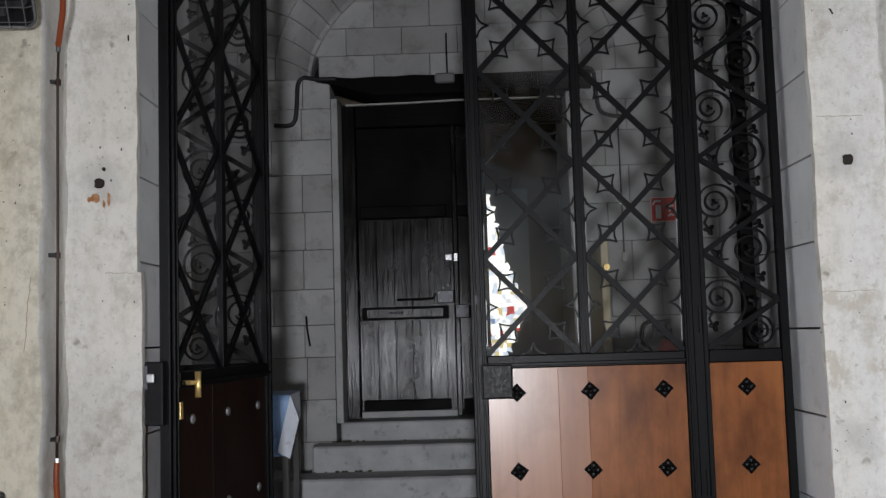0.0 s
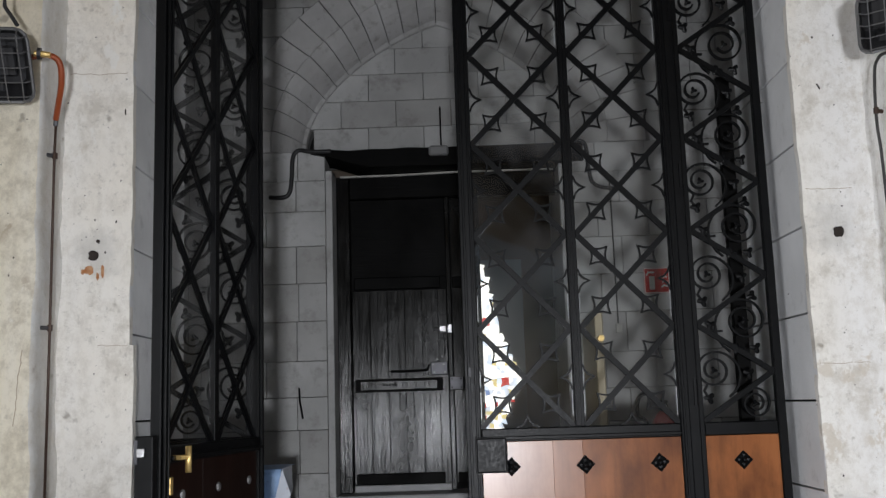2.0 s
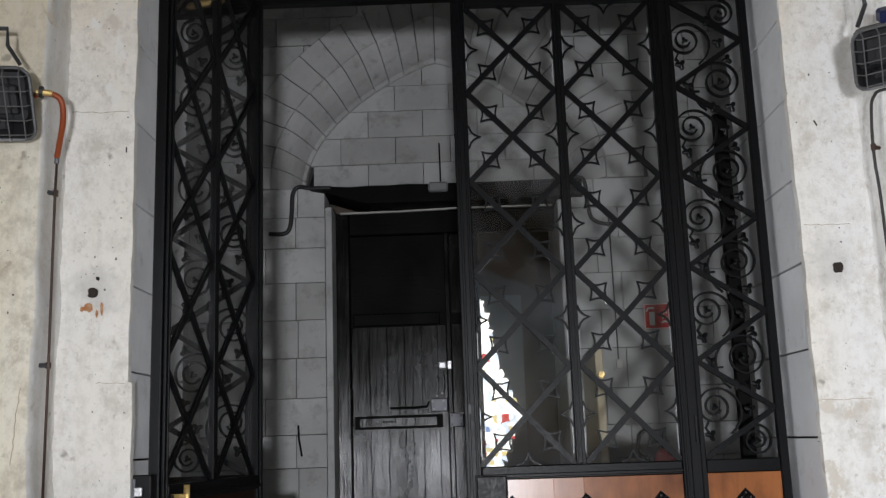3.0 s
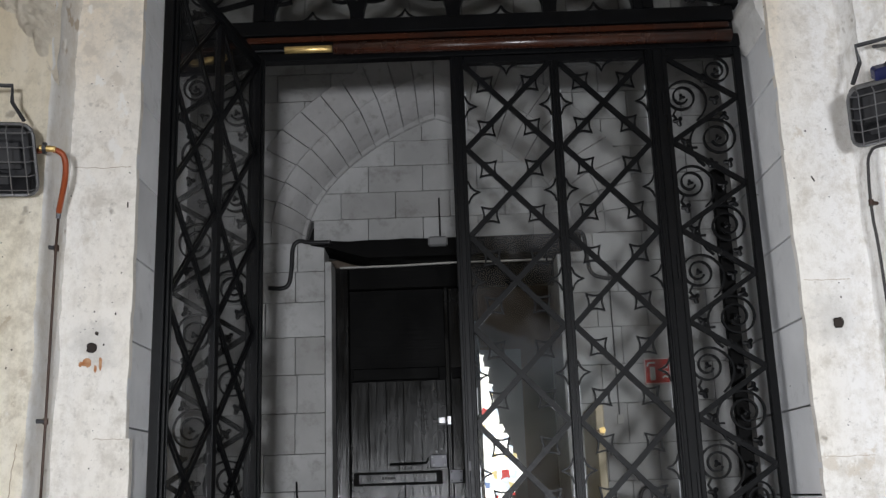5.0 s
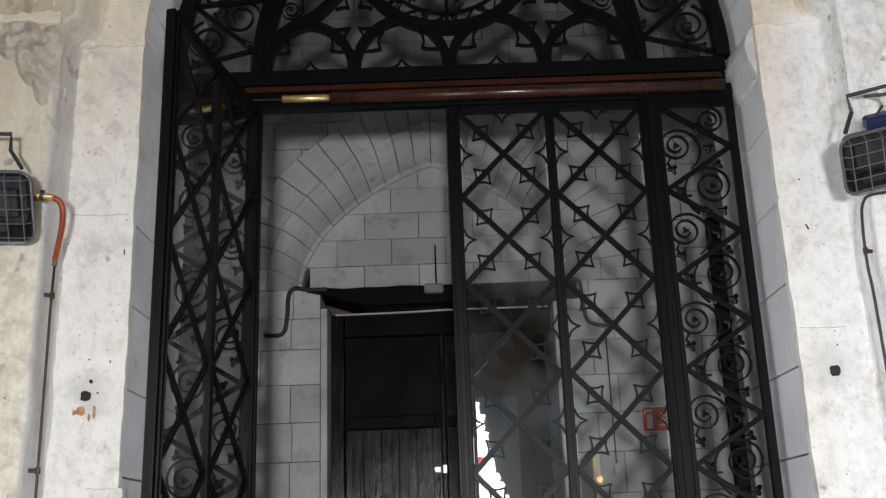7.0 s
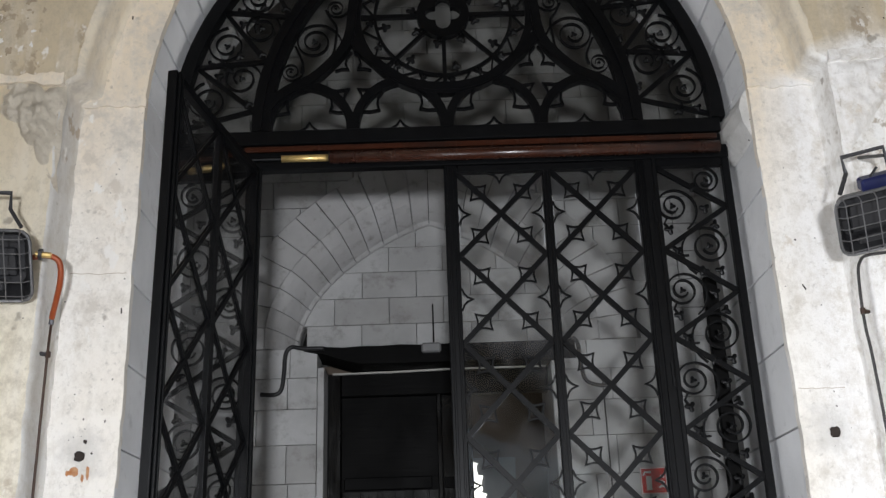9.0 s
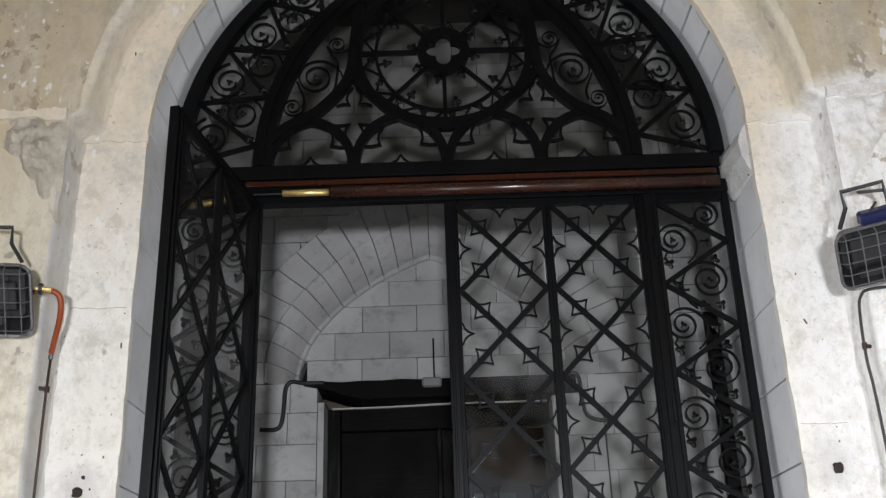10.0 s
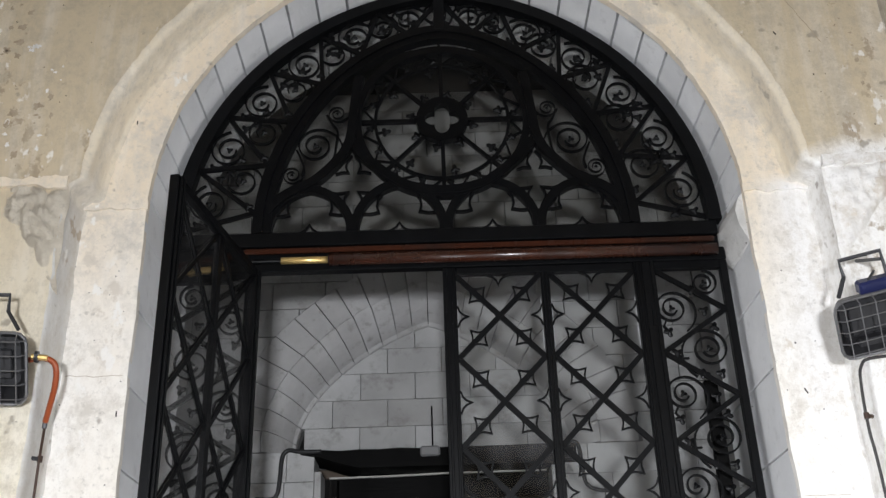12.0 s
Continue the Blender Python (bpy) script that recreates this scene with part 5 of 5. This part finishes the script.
for z in (2.66, 1.8):
    c = part("clip", rod([(1.957, YO - 0.02, z - 0.014), (1.957, YO - 0.02, z + 0.014)], 0.013, 8), M_PIPE, pipe2)
    part("clip_screw", rod([(1.957, YO - 0.02, z), (1.99, YO - 0.005, z)], 0.010, 6), M_PIPE, c)

solid("pipe_stub", rod([(-2.06, YO + 0.01, 0.735), (-2.06, YO - 0.05, 0.735), (-2.03, YO - 0.06, 0.725)], 0.02, 8), M_DARKMETAL, "short dark capped pipe stub in the wall", "pipe")

# old sockets in the surround
for x, z in ((-1.708, 2.150), (1.836, 2.150)):
    s = thing("wall_socket", "rusty square hole in the white plaster", "wall hole", (x, YS, z), "old sockets")
    bm = bmesh.new()
    ring_a, ring_b = [], []
    for k in range(12):
        a = 2 * math.pi * k / 12
        r = 0.024 * (1 + 0.18 * abs(math.sin(2 * a))) + 0.003 * rng.uniform(-1, 1)
        ring_a.append(bm.verts.new((x + r * math.cos(a), YS - 0.004, z + r * math.sin(a))))
        ring_b.append(bm.verts.new((x + r * 0.7 * math.cos(a), YS + 0.0025, z + r * 0.7 * math.sin(a))))
    for k in range(12):
        bm.faces.new((ring_a[k], ring_a[(k + 1) % 12], ring_b[(k + 1) % 12], ring_b[k]))
    bm.faces.new(ring_b)
    part("hole", bm, M_HOLE, s)
    if x < 0:
        for dx, dz, w, h in ((-0.022, -0.07, 0.024, 0.035), (0.045, -0.075, 0.008, 0.055), (-0.05, -0.075, 0.010, 0.022), (0.022, -0.10, 0.007, 0.03)):
            bm = bmesh.new()
            loop = []
            for k in range(14):
                a = 2 * math.pi * k / 14
                q = 1 + 0.45 * noise.noise((math.cos(a) * 2 + dx * 50, math.sin(a) * 2, dz * 30))
                loop.append(bm.verts.new((x + dx + w * q * math.cos(a), YS - 0.001 - 0.001 * (k % 2), z + dz + h * q * math.sin(a) * 0.6)))
            bm.faces.new(loop)
            part("rust_run", bm, M_RUST, s, "orange rust run")
        part("nail_hole", rod([(x + 0.02, YS - 0.004, z + 0.07), (x + 0.02, YS + 0.003, z + 0.07)], 0.009, 7), M_HOLE, s)
for x, y, z in ((-1.45 - 0.12, YS, 2.87), (-1.64, YS, 4.55), (1.80, YS, 2.88), (1.92, YO, 4.86)):
    solid("nail", rod([(x, y + 0.004, z), (x + 0.006, y - 0.012, z - 0.03)], 0.0035, 5), M_HOLE, "short dark nail in the plaster", "nail")

def chips(name, mat, label, spots, y, seed):
    """Irregular flakes of the wall's coat: thin plates with bevelled rims, gathered in one object."""
    q = random.Random(seed)
    bm = bmesh.new()
    for cx, cz, sx, sz, count, size in spots:
        for _ in range(count):
            x, z = cx + q.gauss(0, sx), cz + q.gauss(0, sz)
            rr = size * q.uniform(0.35, 1.25)
            n = 19
            st, turn = q.uniform(0.6, 1.5), q.uniform(0, 6.28)
            rim, top = [], []
            for k in range(n):
                a = 2 * math.pi * k / n
                rad = rr * max(0.15, 1 + 0.9 * noise.noise((math.cos(a) * 1.5 + x * 40, math.sin(a) * 1.5 + z * 40, seed)) + 0.5 * noise.noise((math.cos(a) * 4 + x * 90, math.sin(a) * 4 + z * 90, seed)))
                dx, dz = rad * math.cos(a + turn), rad * st * math.sin(a + turn)
                rim.append(bm.verts.new((x + dx, y, z + dz)))
                top.append(bm.verts.new((x + dx * 0.9, y - 0.001 - 0.0002 * len(bm.faces) % 0.002, z + dz * 0.9)))
            for k in range(n):
                bm.faces.new((rim[k], rim[(k + 1) % n], top[(k + 1) % n], top[k]))
            bm.faces.new(top)
    return solid(name, bm, mat, label, "plaster", kind="stuff")


chips("dark_specks", M_HOLE, "small dark pits in the white plaster", ((-1.70, 2.25, 0.07, 0.05, 8, 0.004), (-1.68, 2.6, 0.1, 0.3, 10, 0.003), (-1.66, 1.5, 0.1, 0.35, 12, 0.003), (1.80, 2.0, 0.1, 0.5, 16, 0.003), (-1.66, 3.5, 0.1, 0.3, 9, 0.003), (1.8, 3.3, 0.1, 0.4, 8, 0.003), (1.82, 0.85, 0.06, 0.06, 10, 0.003)), YS + 0.003, 13)
chips("dark_specks", M_HOLE, "small dark pits in the cream limewash", ((-2.1, 4.7, 0.15, 0.4, 18, 0.0035), (2.25, 4.6, 0.15, 0.35, 12, 0.0035), (-2.05, 2.0, 0.06, 0.6, 14, 0.003)), YO - 0.0006, 17)

chips("plaster_flakes", M_CHIP, "brown scars where the limewash has flaked off", ((-2.25, 4.75, 0.07, 0.22, 11, 0.021), (-2.12, 4.45, 0.06, 0.10, 8, 0.016), (-2.20, 5.25, 0.08, 0.12, 9, 0.014), (-1.90, 5.35, 0.06, 0.06, 6, 0.012), (2.36, 4.75, 0.05, 0.2, 8, 0.010), (2.28, 5.2, 0.08, 0.1, 7, 0.010)), YO - 0.0006, 23)
chips("pale_flakes", M_WHITE, "pale patches of fresh filler on the wall", ((-2.16, 4.88, 0.03, 0.02, 4, 0.014), (-1.98, 4.62, 0.05, 0.12, 5, 0.010), (-2.2, 4.3, 0.06, 0.05, 5, 0.010)), YO - 0.0012, 29)


def crack(pts, y, w=0.004, label="fine dark crack in the old plaster"):
    line = []
    for (xa, za), (xb, zb) in zip(pts, pts[1:]):
        for k in range(6):
            t = k / 6
            x, z = xa + (xb - xa) * t, za + (zb - za) * t
            line.append((x + 0.008 * noise.noise((x * 40, z * 40, 3)), z + 0.006 * noise.noise((z * 50, x * 40, 8))))
    solid("wall_crack", barred(line + [pts[-1]], w, y - 0.002, y + 0.003), M_HOLE if w > 0.003 else M_CHIP, label, "crack")


for line in [[(1.7, 2.363), (1.8, 2.358), (1.92, 2.36)], [(-1.68, 1.722), (-1.6, 1.719), (-1.54, 1.718)], [(-1.84, 3.06), (-1.7, 3.052), (-1.56, 3.055)], [(1.7, 1.535), (1.8, 1.53), (1.93, 1.532)]]:
    crack(line, YS + 0.004, 0.0022, "shallow joint between two plastered slabs")
crack([(1.98, 5.16), (2.05, 5.02), (2.11, 4.90), (2.17, 4.78)], YO, 0.0025)
crack([(-1.93, 1.70), (-1.945, 1.58), (-1.95, 1.44), (-1.96, 1.36)], YO, 0.003)

# ---- things behind the gate ----
sign = thing("extinguisher_sign", "red square fire extinguisher sign on stone", "sign", (1.53, YB - 0.01, 2.26))
part("plate", boxed(1.437, 1.627, YB - 0.012, YB - 0.006, 2.168, 2.358), M_RED, sign)
part("border", bar(bmesh.new(), [(1.441, 2.172), (1.623, 2.172), (1.623, 2.354), (1.441, 2.354)], 0.006, YB - 0.0135, YB - 0.0125, closed=True), M_WHITE, sign)
part("pictogram_bottle", boxed(1.475, 1.515, YB - 0.0145, YB - 0.0125, 2.195, 2.295), M_WHITE, sign)
part("pictogram_head", bar(bmesh.new(), [(1.455, 2.30), (1.470, 2.325), (1.515, 2.325)], 0.012, YB - 0.0145, YB - 0.0125), M_WHITE, sign)
for k in range(3):
    part("pictogram_flame", bar(bmesh.new(), [(1.565 + 0.008 * k, 2.21 + 0.035 * k), (1.585, 2.225 + 0.035 * k), (1.61, 2.215 + 0.035 * k)], 0.012, YB - 0.0145, YB - 0.0125), M_WHITE, sign)
ext = thing("fire_extinguisher", "red fire extinguisher with black hose hung on stone", "extinguisher", (1.50, YB - 0.12, 0.85))
part("cylinder", rod([(1.50, YB - 0.12, 0.80), (1.50, YB - 0.12, 1.22), (1.50, YB - 0.12, 1.27), (1.50, YB - 0.12, 1.30)], [0.085, 0.085, 0.06, 0.03], 18), M_RED, ext, smooth=True)
part("label", rod([(1.50, YB - 0.12, 1.02), (1.50, YB - 0.12, 1.16)], 0.0862, 18), M_WHITE, ext, smooth=True)
part("valve", boxed(1.475, 1.525, YB - 0.15, YB - 0.09, 1.29, 1.36, bevel=0.006), M_BLACK, ext)
part("lever", boxed(1.43, 1.53, YB - 0.135, YB - 0.11, 1.355, 1.375), M_BLACK, ext)
part("hose", rod(smooth_line([(1.475, YB - 0.12, 1.33), (1.41, YB - 0.13, 1.42), (1.33, YB - 0.12, 1.40), (1.31, YB - 0.12, 1.28), (1.37, YB - 0.13, 1.22), (1.38, YB - 0.13, 1.0)]), 0.013, 7), M_BLACK, ext, smooth=True)
solid("wall_conduit", rod([(1.22, YB - 0.012, 3.05), (1.225, YB - 0.012, 1.95)], 0.006, 5), M_BLACK, "thin dark cable down the stone wall", "cable")
solid("junction_box", boxed(1.205, 1.25, YB - 0.03, YB - 0.001, 1.88, 1.95, bevel=0.004), M_PALE, "small pale junction box on stone", "junction box")
post = thing("opened_leaf", "pale wooden edge of the opened inner leaf", "door leaf", (0.98, 7.2, 0.62))
part("leaf", boxed(0.955, 1.01, 6.72, 7.39, 0.61, 1.98, bevel=0.006), wood_mat("pale_wood", (0.40, 0.33, 0.20), (0.5, 0.42, 0.28), (0.25, 0.2, 0.12), 0.4), post)
part("knob", rod([(0.985, 6.715, 1.80), (0.985, 6.66, 1.80)], 0.022, 10), M_BRASS, post)

# table with oilcloth
tb = thing("side_table", "small dark wooden table under an oilcloth", "table", (-1.35, 6.2, 0.27))
part("tabletop", boxed(-1.80, -1.062, 5.95, 6.45, 1.005, 1.042, bevel=0.004), M_TABLE, tb)
for x in (-1.75, -1.105):
    for y in (6.0, 6.38):
        part("leg", boxed(x, x + 0.035, y, y + 0.035, 0.272, 1.004), M_TABLE, tb)
bm = bmesh.new()
nx, ny = 14, 10
G = []
for j in range(ny + 1):
    r = []
    for i in range(nx + 1):
        x, y = -1.805 + 0.76 * i / nx, 5.94 + 0.52 * j / ny
        r.append(bm.verts.new((x, y, 1.047 + 0.003 * noise.noise((x * 9, y * 9, 0)))))
    G.append(r)
for j in range(ny):
    for i in range(nx):
        bm.faces.new((G[j][i], G[j][i + 1], G[j + 1][i + 1], G[j + 1][i]))
prev = G[0]
for k in range(1, 9):
    cur = []
    for i in range(nx + 1):
        x = -1.805 + 0.76 * i / nx
        drop = 0.38 * k / 8 * (1 - 0.10 * max(0, i / nx - 0.4))
        cur.append(bm.verts.new((x - 0.02 * k / 8 * (i / nx), 5.935 - 0.012 * math.sin(i * 1.3) * k / 8, 1.047 - drop)))
    for i in range(nx):
        bm.faces.new((prev[i], prev[i + 1], cur[i + 1], cur[i]))
    prev = cur
cloth = solid("oilcloth", bm, [M_CLOTH], "blue patterned oilcloth hanging off a small table", "tablecloth", smooth=True)
bm = bmesh.new()
q = [bm.verts.new(p) for p in ((-1.038, 5.925, 1.05), (-0.995, 5.97, 0.90), (-1.050, 5.95, 0.672), (-1.118, 5.912, 0.715), (-1.078, 5.912, 0.88), (-1.042, 6.30, 1.05), (-1.03, 6.25, 0.90), (-1.06, 6.1, 0.78))]
for fce in ((0, 1, 4), (4, 1, 2, 3), (0, 5, 6, 1), (1, 6, 7, 2)):
    bm.faces.new([q[i] for i in fce])
fold = new("folded_corner", finish("folded_corner", bm, M_CLOTH2))
fold.parent = cloth
tagged(fold, "pale folded corner with a printed motif")

# stained-glass window, lit by the day outside
win = thing("window_1", "bright stained-glass window far inside the church", "window", (0.6, 14.9, 1.2), kind="structure")
LG = [lit_glass("glass_clear", (1.0, 0.98, 0.93), 2.6), lit_glass("glass_yellow", (0.9, 0.72, 0.3), 1.5), lit_glass("glass_red", (0.75, 0.05, 0.04), 1.2), lit_glass("glass_blue", (0.3, 0.42, 0.75), 1.2), lit_glass("glass_pale_blue", (0.75, 0.85, 1.0), 1.8)]
rw = random.Random(12)
X0, X1, Z0, Z1 = 0.30, 1.1, 0.95, 3.5
NXW, NZW = 13, 42


def lead_node(i, j):
    q = random.Random(i * 97 + j * 13)
    return (X0 + (X1 - X0) * (i + q.uniform(-0.35, 0.35)) / NXW, Z0 + (Z1 - Z0) * (j + q.uniform(-0.35, 0.35)) / NZW)


for i in range(NXW):
    for j in range(NZW):
        C4 = [lead_node(i, j), lead_node(i + 1, j), lead_node(i + 1, j + 1), lead_node(i, j + 1)]
        xm, zm = sum(p[0] for p in C4) / 4, sum(p[1] for p in C4) / 4
        lim = 0.66 + 0.34 * max(0.0, 1 - abs(zm - 1.72) / 0.75) if zm < 2.5 else 0.70 - 0.25 * (zm - 2.5)
        if xm > lim:
            continue
        near = min(math.hypot(xm - 0.72, zm - 1.68), math.hypot(xm - 0.46, zm - 2.6))
        pick = 2 if near < 0.07 else rw.choice((0, 0, 0, 0, 0, 0, 0, 0, 0, 4, 4, 4, 1, 3 if zm < 1.9 else 0, 2 if zm < 1.5 else 0))
        bm = bmesh.new()
        fr = [bm.verts.new((xm + (x - xm) * 0.94, 14.93, zm + (z - zm) * 0.94)) for x, z in C4]
        bk = [bm.verts.new((v.co.x, 14.945, v.co.z)) for v in fr]
        bm.faces.new(fr), bm.faces.new(bk[::-1])
        for k in range(4):
            bm.faces.new((fr[k], fr[(k + 1) % 4], bk[(k + 1) % 4], bk[k]))
        part("pane", bm, LG[pick], win)
part("leading", boxed(X0 - 0.03, X1 - 0.05, 14.95, 14.99, Z0 - 0.03, Z1 + 0.03), M_PLASTIC, win)
